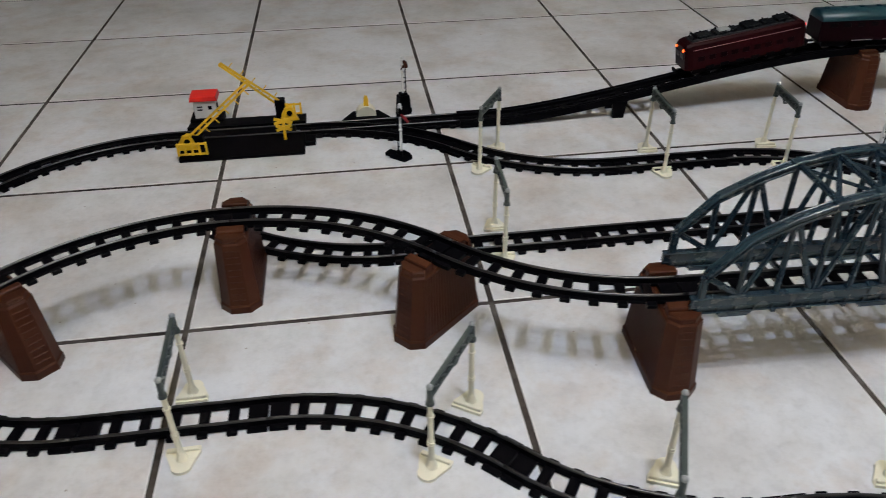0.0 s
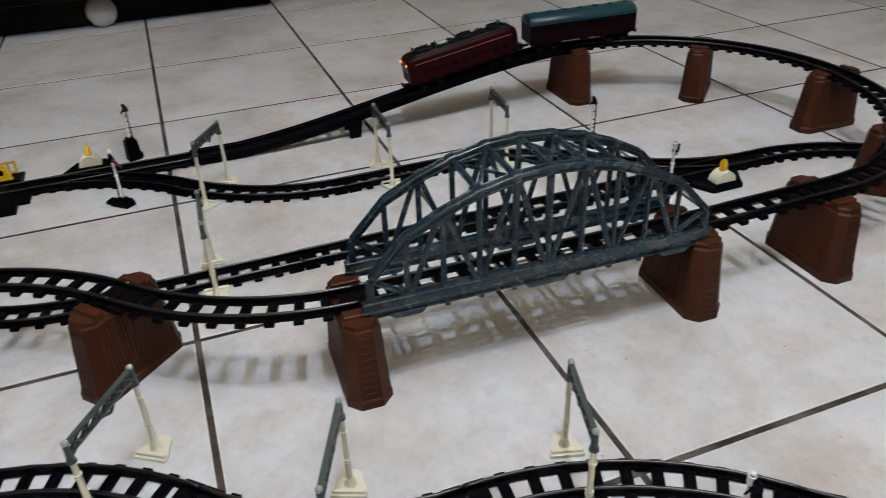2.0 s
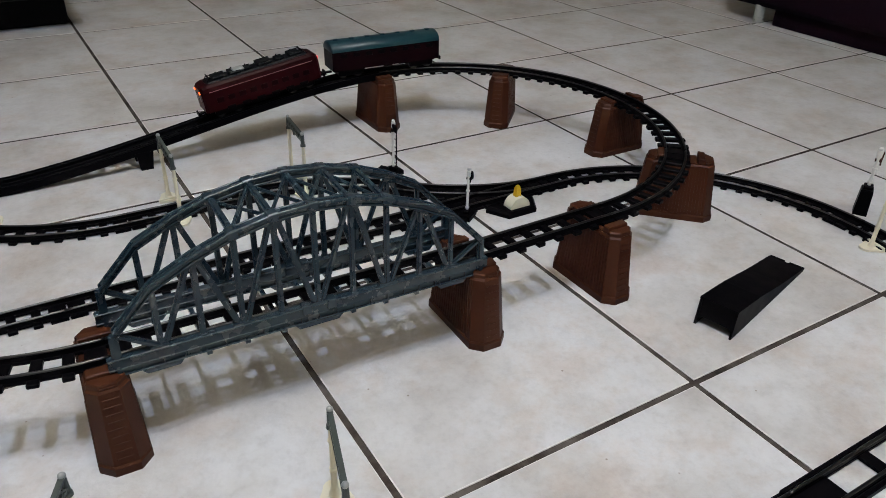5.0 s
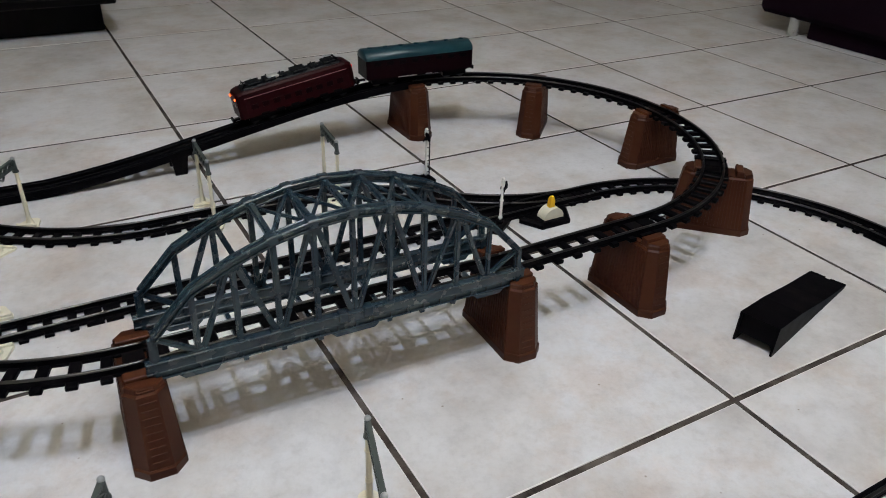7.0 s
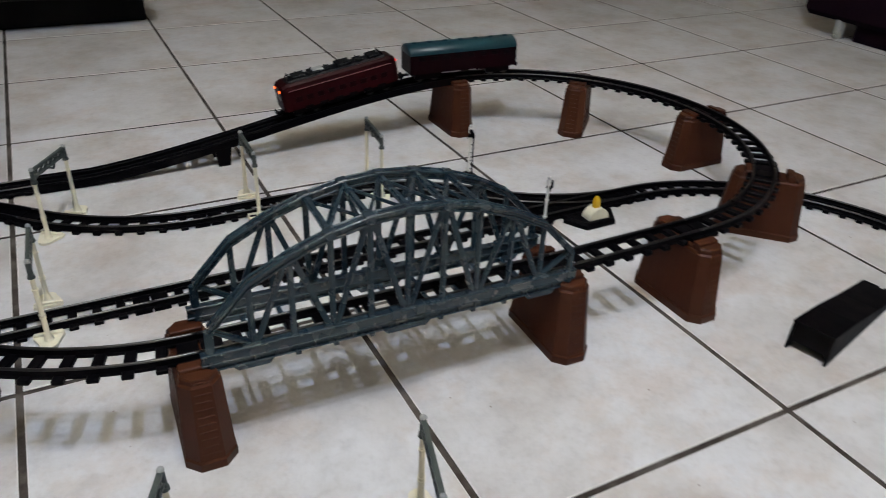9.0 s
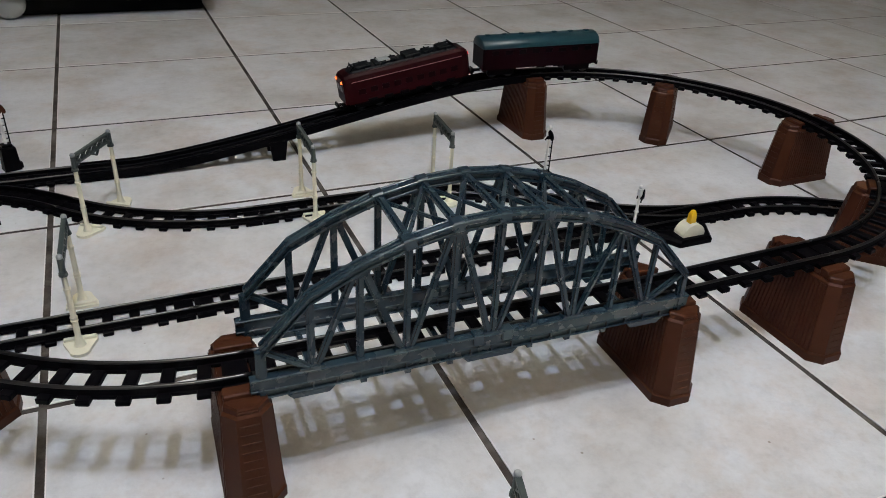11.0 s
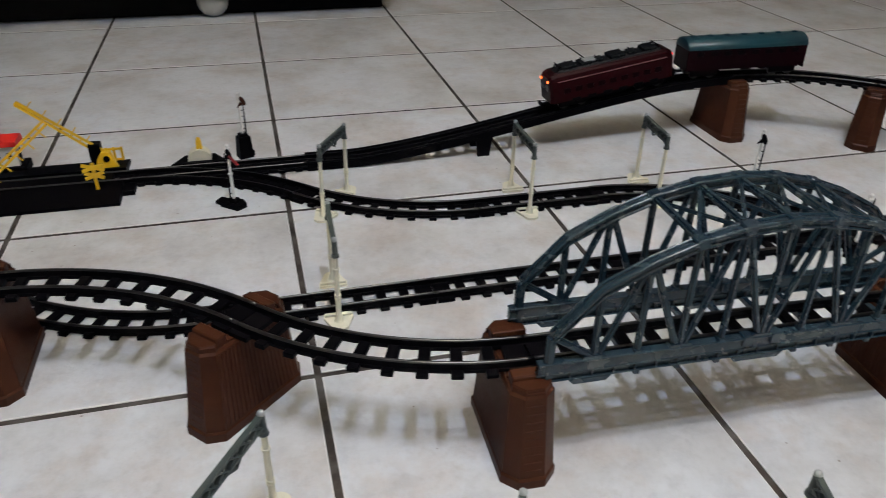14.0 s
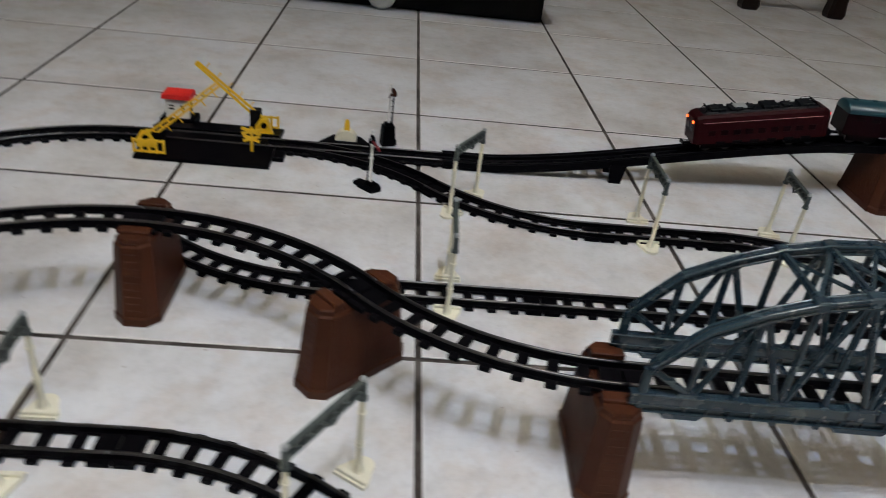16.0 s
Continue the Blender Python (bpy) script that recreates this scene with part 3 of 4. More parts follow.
# ---- catenary gantries ----
def gantry(a, b, label):
    """Two cream posts on foot plates at either side of a track, with a grey lattice arm across."""
    a, b = Vector((*a, 0)), Vector((*b, 0))
    d = (b - a).length
    ang = math.atan2(b.y - a.y, b.x - a.x)
    root = thing("catenary_gantry", Matrix.Translation(a) @ Matrix.Rotation(ang, 4, "Z"), label, "toy gantry", "toy catenary gantries")
    for x, s in ((0.0, 1), (d, -1)):
        bm = bmesh.new()
        outline = [(x + s * 0.0125, -0.0148), (x + s * 0.0125, 0.0148), (x + s * 0.0065, 0.0150)]
        outline += [(x - s * 0.0075 - s * 0.0085 * math.cos(t), 0.0092 * math.sin(t)) for t in [math.pi / 2 - math.pi * i / 8 for i in range(9)]]
        outline.append((x + s * 0.0065, -0.0150))
        prism(bm, outline, 0.0003, 0.0034)
        box(bm, (x + s * 0.0085 - 0.002, -0.014, 0.003), (x + s * 0.0085 + 0.002, 0.014, 0.0065), 0.0006)
        part("foot_plate", bm, CREAM, root)
        bm = bmesh.new()
        rod(bm, (x, 0, 0.0032), (x, 0, 0.0055), 0.0056, 0.0044, 12)
        rod(bm, (x, 0, 0.0055), (x, 0, 0.012), 0.0044, 0.0031, 12)
        rod(bm, (x, 0, 0.011), (x, 0, 0.082), 0.0028, 0.0023, 10)
        for z in (0.030, 0.0335, 0.064):
            rod(bm, (x, 0, z), (x, 0, z + 0.0014), 0.0034, None, 10)
        part("post", bm, CREAM, root, "", True)
        bm = bmesh.new()
        rod(bm, (x, 0, 0.0795), (x, 0, 0.0955), 0.0030, 0.0025, 10)
        rod(bm, (x, 0, 0.0785), (x, 0, 0.0815), 0.0040, 0.0036, 10)
        bar(bm, (x, 0, 0.082), (x + s * 0.009, 0, 0.0865), 0.0030, 0.0030, (0, 1, 0), 0.0006)
        part("bracket", bm, GREYARM, root)
        bm = bmesh.new()
        ball(bm, (x, 0, 0.0972), 0.0029)
        part("cap", bm, SILVER, root, "pale grey knob", True)
    bm = bmesh.new()
    n = 6
    top = [(0.002 + (d - 0.004) * i / n, 0.0958) for i in range(n + 1)]
    bot = [(x, 0.0862) for x, z in top]
    for line in (top, bot):
        for (x0, z0), (x1, z1) in zip(line, line[1:]):
            bar(bm, (x0 - 0.0002, 0, z0), (x1 + 0.0002, 0, z1), 0.0042, 0.0021, (0, 0, 1))
    for i in range(n):
        for p, q in ((top[i], bot[i + 1]), (bot[i], top[i + 1])):
            bar(bm, (p[0], 0, p[1]), (q[0], 0, q[1]), 0.0034, 0.0013, (0, 0, 1))
    part("lattice_arm", bm, GREYARM, root)
    bm = bmesh.new()
    bar(bm, (d * 0.42, 0, 0.0865), (d * 0.60, 0, 0.0795), 0.0022, 0.0022, (0, 1, 0), 0.0005)
    bar(bm, (d * 0.60, 0, 0.0795), (d * 0.66, 0, 0.0840), 0.0018, 0.0018, (0, 1, 0))
    part("insulator", bm, GREYARM, root)
    return root


for a, b, l in (((0.041, 0.302), (0.080, 0.366), "over the curved branch track"), ((0.299, 0.252), (0.301, 0.330), "over the rear branch track"),
                ((0.477, 0.245), (0.484, 0.318), "over the rear branch track end"), ((0.030, 0.075), (0.033, 0.152), "over the middle track"),
                ((-0.307, -0.177), (-0.309, -0.096), "over the front track"), ((-0.094, -0.216), (-0.048, -0.146), "over the curved front track"),
                ((0.068, -0.328), (0.101, -0.251), "over the front track bend"), ((0.264, -0.354), (0.285, -0.281), "over the front bend"), ((1.083, -0.256), (1.152, -0.273), "over the outer bend")):
    gantry(a, b, "cream toy gantry with grey arm " + l)


# ---- train ----
def body_ring(x, hw, z0, zr, zt):
    """A rounded carriage outline across the car."""
    pts = [(-hw, z0), (-hw, zr)]
    for i in range(1, 8):
        a = math.pi - math.pi * i / 8
        pts.append((hw * 0.98 * math.cos(a), zr + (zt - zr) * math.sin(a)))
    pts += [(hw, zr), (hw, z0)]
    return [(x, y, z) for y, z in pts]


def bogie(root, x, spread):
    """A four-wheeled truck."""
    bm = bmesh.new()
    for s in (-1, 1):
        box(bm, (x - spread - 0.009, s * 0.0165 - 0.0012, 0.0045), (x + spread + 0.009, s * 0.0165 + 0.0012, 0.0135), 0.001)
    box(bm, (x - spread - 0.004, -0.0165, 0.008), (x + spread + 0.004, 0.0165, 0.014))
    tr = part("bogie", bm, BLACK, root)
    for dx in (-spread, spread):
        bm = bmesh.new()
        for s in (-1, 1):
            rod(bm, (x + dx, s * 0.0105, 0.0088), (x + dx, s * 0.0145, 0.0088), 0.0086, None, 16)
        rod(bm, (x + dx, -0.0105, 0.0088), (x + dx, 0.0105, 0.0088), 0.0018)
        part("wheelset", bm, WHEEL, tr)


def coupler(root, x, s):
    bm = bmesh.new()
    box(bm, (min(x, x + s * 0.013), -0.003, 0.0085), (max(x, x + s * 0.013), 0.003, 0.0115), 0.0006)
    box(bm, (x + s * 0.013 - 0.0015, -0.008, 0.0075), (x + s * 0.013 + 0.0015, 0.008, 0.014), 0.0006)
    part("coupler", bm, BLACK, root)


CAR = 0.198


def coach(m):
    root = thing("coach", m, "maroon toy railway coach with teal roof and gold trim", "toy train car")
    h = CAR / 2
    bm = bmesh.new()
    loft(bm, [body_ring(x, w, 0.0155, 0.047, 0.0478) for x, w in ((-h, 0.0212), (-h + 0.0015, 0.0225), (h - 0.0015, 0.0225), (h, 0.0212))])
    body = part("body", bm, MAROON, root)
    bm = bmesh.new()
    rings = [body_ring(x, w, 0.0468, 0.0485, t) for x, w, t in ((-h - 0.0008, 0.0205, 0.0605), (-h + 0.001, 0.0232, 0.0622), (h - 0.001, 0.0232, 0.0622), (h + 0.0008, 0.0205, 0.0605))]
    loft(bm, rings)
    roof = part("roof", bm, TEAL, root, "teal rounded roof", True)
    for k in range(7):
        bm = bmesh.new()
        x = -h + CAR * (k + 0.5) / 7
        box(bm, (x - 0.004, -0.003, 0.0612), (x + 0.004, 0.003, 0.0636), 0.0009)
        part("roof_vent", bm, TEAL, roof)
    for s in (-1, 1):
        y = s * 0.0227
        for k in range(8):
            bm = bmesh.new()
            x = -h + 0.02 + (CAR - 0.04) * k / 7
            box(bm, (x - 0.006, y - 0.0004, 0.0368), (x + 0.006, y + 0.0002, 0.0435), 0.0002)
            part("window", bm, BLACK, body)
    y = -0.0227
    bm = bmesh.new()
    for z in (0.0222, 0.0268):
        box(bm, (-0.072, y - 0.0003, z), (0.072, y + 0.0003, z + 0.0009))
    for x in (-0.078, 0.078):
        box(bm, (x - 0.0085, y - 0.0003, 0.0222), (x + 0.0085, y + 0.0003, 0.0277))
    part("gold_trim", bm, GOLD, body, "gold printed trim band")
    bm = bmesh.new()
    for k in range(6):
        box(bm, (-0.0135 + k * 0.0047, y - 0.00032, 0.0238), (-0.0105 + k * 0.0047, y + 0.00032, 0.0262))
    part("lettering_bars", bm, GOLD, body)
    bm = bmesh.new()
    box(bm, (-h + 0.008, -0.0185, 0.0128), (h - 0.008, 0.0185, 0.0157))
    underframe = part("underframe", bm, BLACK, root)
    for s in (-1, 1):
        for x0, x1 in ((0.007, 0.041), (-0.022, -0.010)):
            bm = bmesh.new()
            box(bm, (x0, min(s * 0.0184, s * 0.0196), 0.0130), (x1, max(s * 0.0184, s * 0.0196), 0.0152), 0.0003)
            part("chassis_bar", bm, WHITE, underframe, "white bar on the chassis")
    for x in (-0.066, 0.066):
        bogie(root, x, 0.0135)
    for s in (-1, 1):
        coupler(root, s * (h - 0.004), s)


def locomotive(m):
    root = thing("locomotive", m, "red toy electric locomotive with dark roof and lit headlights", "toy train")
    h = CAR / 2
    bm = bmesh.new()
    prof = ((-h, 0.0185, 0.0515), (-h + 0.004, 0.0215, 0.0545), (-h + 0.012, 0.0228, 0.0565), (h - 0.012, 0.0228, 0.0565), (h - 0.004, 0.0215, 0.0545), (h, 0.0185, 0.0515))
    loft(bm, [[(x, y, z) for y, z in ((-w, 0.0145), (-w, zt - 0.0085), (-w + 0.002, zt - 0.0035), (-w + 0.006, zt), (w - 0.006, zt), (w - 0.002, zt - 0.0035), (w, zt - 0.0085), (w, 0.0145))] for x, w, zt in prof])
    body = part("body", bm, RED, root)
    bm = bmesh.new()
    loft(bm, [[(x, y, z) for y, z in ((-w, 0.0558), (-w + 0.003, zt), (w - 0.003, zt), (w, 0.0558))] for x, w, zt in ((-h + 0.013, 0.011, 0.0572), (-h + 0.018, 0.0145, 0.0586), (h - 0.018, 0.0145, 0.0586), (h - 0.013, 0.011, 0.0572))])
    roof = part("roof", bm, DARKROOF, root, "dark roof with raised equipment")
    for k, (x, w, l, z) in enumerate(((-0.066, 0.011, 0.02, 0.004), (-0.04, 0.008, 0.014, 0.003), (-0.014, 0.012, 0.024, 0.0045), (0.014, 0.007, 0.012, 0.003), (0.036, 0.011, 0.018, 0.0035), (0.062, 0.010, 0.022, 0.004))):
        bm = bmesh.new()
        box(bm, (x - l / 2, -w, 0.0582), (x + l / 2, w, 0.0586 + z), 0.0008)
        for s in (-1, 1):
            rod(bm, (x - l / 2, s * w * 0.8, 0.0588 + z), (x + l / 2, s * w * 0.8, 0.0588 + z), 0.0008, None, 6)
            rod(bm, (x, s * (w + 0.002), 0.058), (x, s * (w + 0.002), 0.063), 0.0012, None, 6)
        part("roof_equipment", bm, DARKROOF, roof)
    # pale box stands in for a glare on the dark roof
    bm = bmesh.new()
    box(bm, (0.020, -0.0075, 0.0600), (0.038, 0.0075, 0.0640), 0.0010)
    part("roof_hatch", bm, SILVER, roof, "pale grey box painting a glare on the roof")
    for s in (-1, 1):
        bm = bmesh.new()
        for z in (0.0622, 0.0645):
            bar(bm, (s * 0.078, -0.012, z), (s * 0.078, 0.012, z), 0.0012, 0.0012)
        for y in (-0.009, 0.009):
            bar(bm, (s * 0.066, y, 0.0582), (s * 0.078, y, 0.0633), 0.001, 0.001)
            bar(bm, (s * 0.083, y, 0.0575), (s * 0.078, y, 0.0633), 0.001, 0.001)
        part("pantograph", bm, BLACK, roof)
        y = s * 0.0229
        bm = bmesh.new()
        box(bm, (-h + 0.012, y - 0.00025, 0.0462), (h - 0.012, y + 0.00025, 0.0470))
        part("stripe", bm, STRIPE, body, "thin dull pink stripe")
        for k in range(9):
            bm = bmesh.new()
            x = -h + 0.026 + (CAR - 0.052) * k / 8
            box(bm, (x - 0.0055, y - 0.0003, 0.0265), (x + 0.0055, y + 0.0003, 0.0345), 0.0002)
            part("side_grille", bm, MAROON, body)
        for k in range(6):
            bm = bmesh.new()
            box(bm, (-h + 0.026 + 0.025 * k, y - 0.0012, 0.0122), (-h + 0.040 + 0.025 * k, y + 0.0004, 0.0175), 0.0003)
            part("skirt_fitting", bm, BLACK, body)
        for e, mat, nm in ((1, LAMP_ORANGE, "headlight"), (-1, LAMP_RED, "taillight")):
            bm = bmesh.new()
            rod(bm, (e * (h - 0.002), s * 0.0135, 0.0465), (e * (h + 0.0014), s * 0.0135, 0.0465), 0.0021, None, 12)
            part(nm, bm, mat, body)
    for e in (-1, 1):
        bm = bmesh.new()
        for s in (-1, 1):
            box(bm, (e * h - 0.0006 if e > 0 else -h - 0.0006, min(s * 0.0015, s * 0.0135), 0.0315), (e * h + 0.0006 if e > 0 else -h + 0.0006, max(s * 0.0015, s * 0.0135), 0.0415), 0.0002)
        part("windscreen", bm, GLASS_DARK, body)
        coupler(root, e * (h - 0.004), e)
    bm = bmesh.new()
    box(bm, (-h + 0.006, -0.019, 0.0118), (h - 0.006, 0.019, 0.0148))
    box(bm, (-0.024, -0.015, 0.0045), (0.024, 0.015, 0.012), 0.001)
    part("underframe", bm, BLACK, root)
    for x in (-0.062, 0.062):
        bogie(root, x, 0.0145)


TRAIN_RUN = raised[7] + raised[8][1:] + RAMP_TOP[1:] + RAMP_MID[1:]
NOSE = 0.771  # metres along the run to the locomotive's front


def on_track(s):
    """The pose of a car whose bogies ride the rails with its middle s metres along the run."""
    a, b = along(TRAIN_RUN, s - 0.064)[0], along(TRAIN_RUN, s + 0.064)[0]
    d = b - a
    return Matrix.Translation((a + b) / 2 + Vector((0, 0, 0.0114))) @ Matrix.Rotation(math.atan2(d.y, d.x), 4, "Z") @ Matrix.Rotation(-math.atan2(d.z, math.hypot(d.x, d.y)), 4, "Y")


locomotive(on_track(NOSE - CAR / 2))
coach(on_track(NOSE - CAR * 1.5 - 0.021))


# ---- switch stands ----
def semaphore(x, y, turn, label, tall=0.082, box_base=False, blade=False):
    root = thing("semaphore", pose(x, y, 0, 0, 0, turn), label, "toy signal", "toy semaphores")
    bm = bmesh.new()
    if box_base:
        loft(bm, [[(x * k, y * k, z) for x, y in ((-0.0105, -0.008), (0.0105, -0.008), (0.0105, 0.008), (-0.0105, 0.008))] for z, k in ((0.0003, 1.0), (0.004, 0.98), (0.031, 0.86), (0.033, 0.78))])
        box(bm, (-0.0062, -0.0052, 0.0325), (0.0062, 0.0052, 0.0372), 0.0008)
        box(bm, (0.0100, -0.004, 0.0003), (0.0140, 0.004, 0.0085), 0.0008)
    else:
        prism(bm, [(-0.016, -0.009), (0.012, -0.011), (0.016, 0.004), (0.006, 0.011), (-0.012, 0.010)], 0.0003, 0.0065)
        box(bm, (-0.006, -0.005, 0.006), (0.006, 0.005, 0.012), 0.001)
        box(bm, (-0.026, -0.006, 0.0003), (-0.013, 0.008, 0.0055), 0.0006)
    part("base", bm, BLACK, root)
    z0 = 0.036 if box_base else 0.01
    bm = bmesh.new()
    rod(bm, (0, 0, z0), (0, 0, tall), 0.0021, 0.0016, 10)
    for z in (z0 + 0.004, (z0 + tall) / 2):
        rod(bm, (0, 0, z), (0, 0, z + 0.0016), 0.0030, None, 10)
    rod(bm, (0, 0, tall - 0.007), (0, 0, tall + 0.001), 0.0030, 0.0034, 10)
    ball(bm, (0, 0, tall + 0.0035), 0.0027)
    part("pole", bm, WHITE, root, "white pole", True)
    bm = bmesh.new()
    oval = [(0.0075 * math.cos(k * math.pi / 8), 0.0033 * math.sin(k * math.pi / 8)) for k in range(16)]
    prism(bm, [(0.0042 + u * 0.42 + v * 0.907, tall - 0.0065 - u * 0.907 + v * 0.42) for u, v in oval], -0.0048, -0.0028, "y")
    bar(bm, (0.0005, -0.0036, tall - 0.008), (-0.0036, -0.0036, tall - 0.0150), 0.0022, 0.0016, (0, 1, 0), 0.0005)
    rod(bm, (0.001, -0.0045, tall - 0.011), (0.001, 0.003, tall - 0.011), 0.0020, None, 12)
    part("arm", bm, BROWN if box_base else BLACK, root, "dark signal arm")
    bm = bmesh.new()
    rail_x = -0.0055 if blade else 0.0055
    rod(bm, (rail_x, 0, z0), (rail_x, 0, tall - 0.008), 0.0009, None, 6)
    for k in range(4):
        z = z0 + 0.008 + k * (tall - z0 - 0.02) / 4
        rod(bm, (0, 0, z), (rail_x, 0, z), 0.0007, None, 6)
    part("ladder", bm, BLACK, root)
    if blade:
        bm = bmesh.new()
        bar(bm, (0.0045, -0.0042, tall - 0.0075), (0.0165, -0.0042, tall - 0.0185), 0.0042, 0.0016, (0, 1, 0), 0.0004)
        part("blade", bm, BLADE, root, "red signal blade")
    return root


semaphore(-0.067, 0.358, -37, "white toy semaphore with red blade beside the switch", 0.081, blade=True)
semaphore(-0.049, 0.517, 20, "white toy semaphore on a tall black box", 0.0925, True)
semaphore(0.650, 0.080, 40, "white toy semaphore by the second switch", 0.070)
semaphore(0.627, 0.2555, -55, "white toy semaphore behind the bridge", 0.083)
semaphore(1.17, -0.185, 30, "white toy semaphore on a tall black box by the outer bend", 0.08, True).scale = (1.2, 1.2, 1.2)
semaphore(0.366, -0.406, -25, "white toy semaphore beside the front track", 0.06)


def switch_lever(x, y, turn, label):
    root = thing("switch_lever", pose(x, y, 0, 0, 0, turn), label, "toy switch lever", "toy switch levers")
    bm = bmesh.new()
    lo, hi = [(-0.042, -0.016), (0.042, -0.016), (0.024, 0.016), (-0.024, 0.016)], [(-0.038, -0.015), (0.038, -0.015), (0.021, 0.014), (-0.021, 0.014)]
    loft(bm, [[(a, b, 0.0003) for a, b in lo], [(a, b, 0.006) for a, b in lo], [(a, b, 0.0095) for a, b in hi]])
    part("base", bm, BLACK, root)
    bm = bmesh.new()
    prism(bm, [(0.0165 * math.cos(math.pi * i / 12), 0.009 + 0.0165 * math.sin(math.pi * i / 12)) for i in range(13)], -0.009, 0.009, "y")
    part("dome", bm, CREAM, root, "cream half-round dome")
    bm = bmesh.new()
    loft(bm, [[(0.001 + x * k, y * k, z) for x, y in ((-0.0042, -0.004), (0.0042, -0.004), (0.0042, 0.004), (-0.0042, 0.004))] for z, k in ((0.022, 1), (0.036, 0.85), (0.041, 0.5))])
    part("handle", bm, YELLOW, root, "yellow lever handle")


switch_lever(-0.112, 0.503, 0, "cream and yellow lever on a black plate by the switch")
switch_lever(0.722, 0.060, 180, "cream and yellow lever on a black plate by the second switch")

# ---- level crossing ----
crossing = thing("level_crossing", pose(-0.3, 0.4645, 0), "black toy level crossing with raised yellow barriers", "toy crossing")
bm = bmesh.new()
for y0, y1 in ((-0.0735, -0.0205), (0.0215, 0.068)):
    lo, hi = (y0, y1)
    a = [(-0.095, lo), (0.090, lo), (0.090, hi), (-0.095, hi)]
    t = 0.012
    loft(bm, [[(x, y, 0.0003) for x, y in a], [(x, y, 0.0045 if (y == y0 and y0 < 0) or (y == y1 and y0 > 0) else t) for x, y in a]])
box(bm, (0.090, -0.046, 0.0003), (0.106, -0.0207, 0.0075), 0.0008)
part("road_plate", bm, BLACK, crossing)
bm = bmesh.new()
box(bm, (-0.075, -0.0108, 0.004), (0.075, 0.0108, 0.0105), 0.0008)
part("road_infill", bm, BLACK, crossing)


def barrier(name, pivot, tip, y, w0, w1):
    """A lattice arm of two rails with cross pieces, raised from its pivot."""
    bm = bmesh.new()
    a, b = Vector((pivot[0], y, pivot[1])), Vector((tip[0], y, tip[1]))
    d = (b - a)
    n = Vector((-d.z, 0, d.x)).normalized()
    bar(bm, a + n * w0, b + n * w1, 0.003, 0.0032, (0, 1, 0))
    bar(bm, a - n * w0, b - n * w1, 0.003, 0.0032, (0, 1, 0))
    for k in range(11):
        f = k / 10
        p = a + d * f
        w = w0 + (w1 - w0) * f
        bar(bm, p + n * w, p - n * w, 0.002, 0.0018, (0, 1, 0))
    for k in range(5):
        f = 0.25 + 0.16 * k
        p = a + d * f - n * 0.004
        bar(bm, p, p - n * 0.009, 0.0014, 0.0012, (0, 1, 0))
    part(name, bm, YELLOW, crossing, "yellow lattice barrier arm")


barrier("barrier_arm", (-0.082, 0.022), (0.020, 0.108), -0.044, 0.0034, 0.0026)
barrier("barrier_arm", (0.066, 0.026), (-0.030, 0.108), 0.037, 0.0036, 0.0020)
for x, y, s in ((-0.082, -0.044, 1), (0.066, 0.037, -1)):
    bm = bmesh.new()
    prism(bm, [(x - 0.014, 0.010), (x + 0.014, 0.010), (x + 0.008, 0.024), (x + 0.004, 0.033), (x - 0.006, 0.033), (x - 0.013, 0.022)], y - 0.009, y - 0.003, "y")
    prism(bm, [(x - 0.010, 0.010), (x + 0.010, 0.010), (x + 0.004, 0.030), (x - 0.004, 0.030)], y + 0.003, y + 0.008, "y")
    part("barrier_stand", bm, YELLOW, crossing)
    bm = bmesh.new()
    box(bm, (x + s * 0.014 - 0.008, y - 0.003, 0.01), (x + s * 0.014 + 0.008, y + 0.012, 0.03 if s > 0 else 0.044), 0.0012)
    rod(bm, (x, y - 0.0105, 0.024), (x, y - 0.008, 0.024), 0.0045, None, 12)
    part("counterweight", bm, BLACK, crossing)
for x0, y0, n in ((-0.096, -0.0665, 4), (0.05, 0.058, 3)):
    bm = bmesh.new()
    box(bm, (x0, y0 - 0.0014, 0.0085), (x0 + 0.0105 * n, y0 + 0.0014, 0.0115), 0.0003)
    fence = part("fence", bm, YELLOW, crossing, "yellow slotted fence")
    bm = bmesh.new()
    box(bm, (x0, y0 - 0.0014, 0.0245), (x0 + 0.0105 * n, y0 + 0.0014, 0.0275), 0.0003)
    part("top_rail", bm, YELLOW, fence)
    for k in range(n + 1):
        bm = bmesh.new()
        box(bm, (x0 + k * 0.0102, y0 - 0.0012, 0.008), (x0 + k * 0.0102 + 0.0034, y0 + 0.0012, 0.0285), 0.0003)
        part("slat", bm, YELLOW, fence)
bm = bmesh.new()
bar(bm, (0.0605, -0.037, 0.004), (0.0605, -0.037, 0.047), 0.004, 0.0022, (0, 1, 0))
for z, l in ((0.041, 0.0135), (0.0300, 0.0115)):
    for s in (-1, 1):
        bar(bm, (0.0605 - l, -0.0385 - 0.0003 * s, z - s * 0.004), (0.0605 + l, -0.0385 - 0.0003 * s, z + s * 0.004), 0.0044, 0.002, (0, 1, 0))
part("crossing_sign", bm, YELLOW, crossing, "yellow crossed-bar sign post")
house = thing("signal_house", pose(-0.3685, 0.533, 0), "small white toy house with red roof by the crossing", "toy house")
bm = bmesh.new()
box(bm, (-0.026, -0.017, 0.0003), (0.026, 0.017, 0.0125), 0.001)
part("base", bm, BLACK, house)
bm = bmesh.new()
box(bm, (-0.0175, -0.0125, 0.0122), (0.0175, 0.0125, 0.0425), 0.0006)
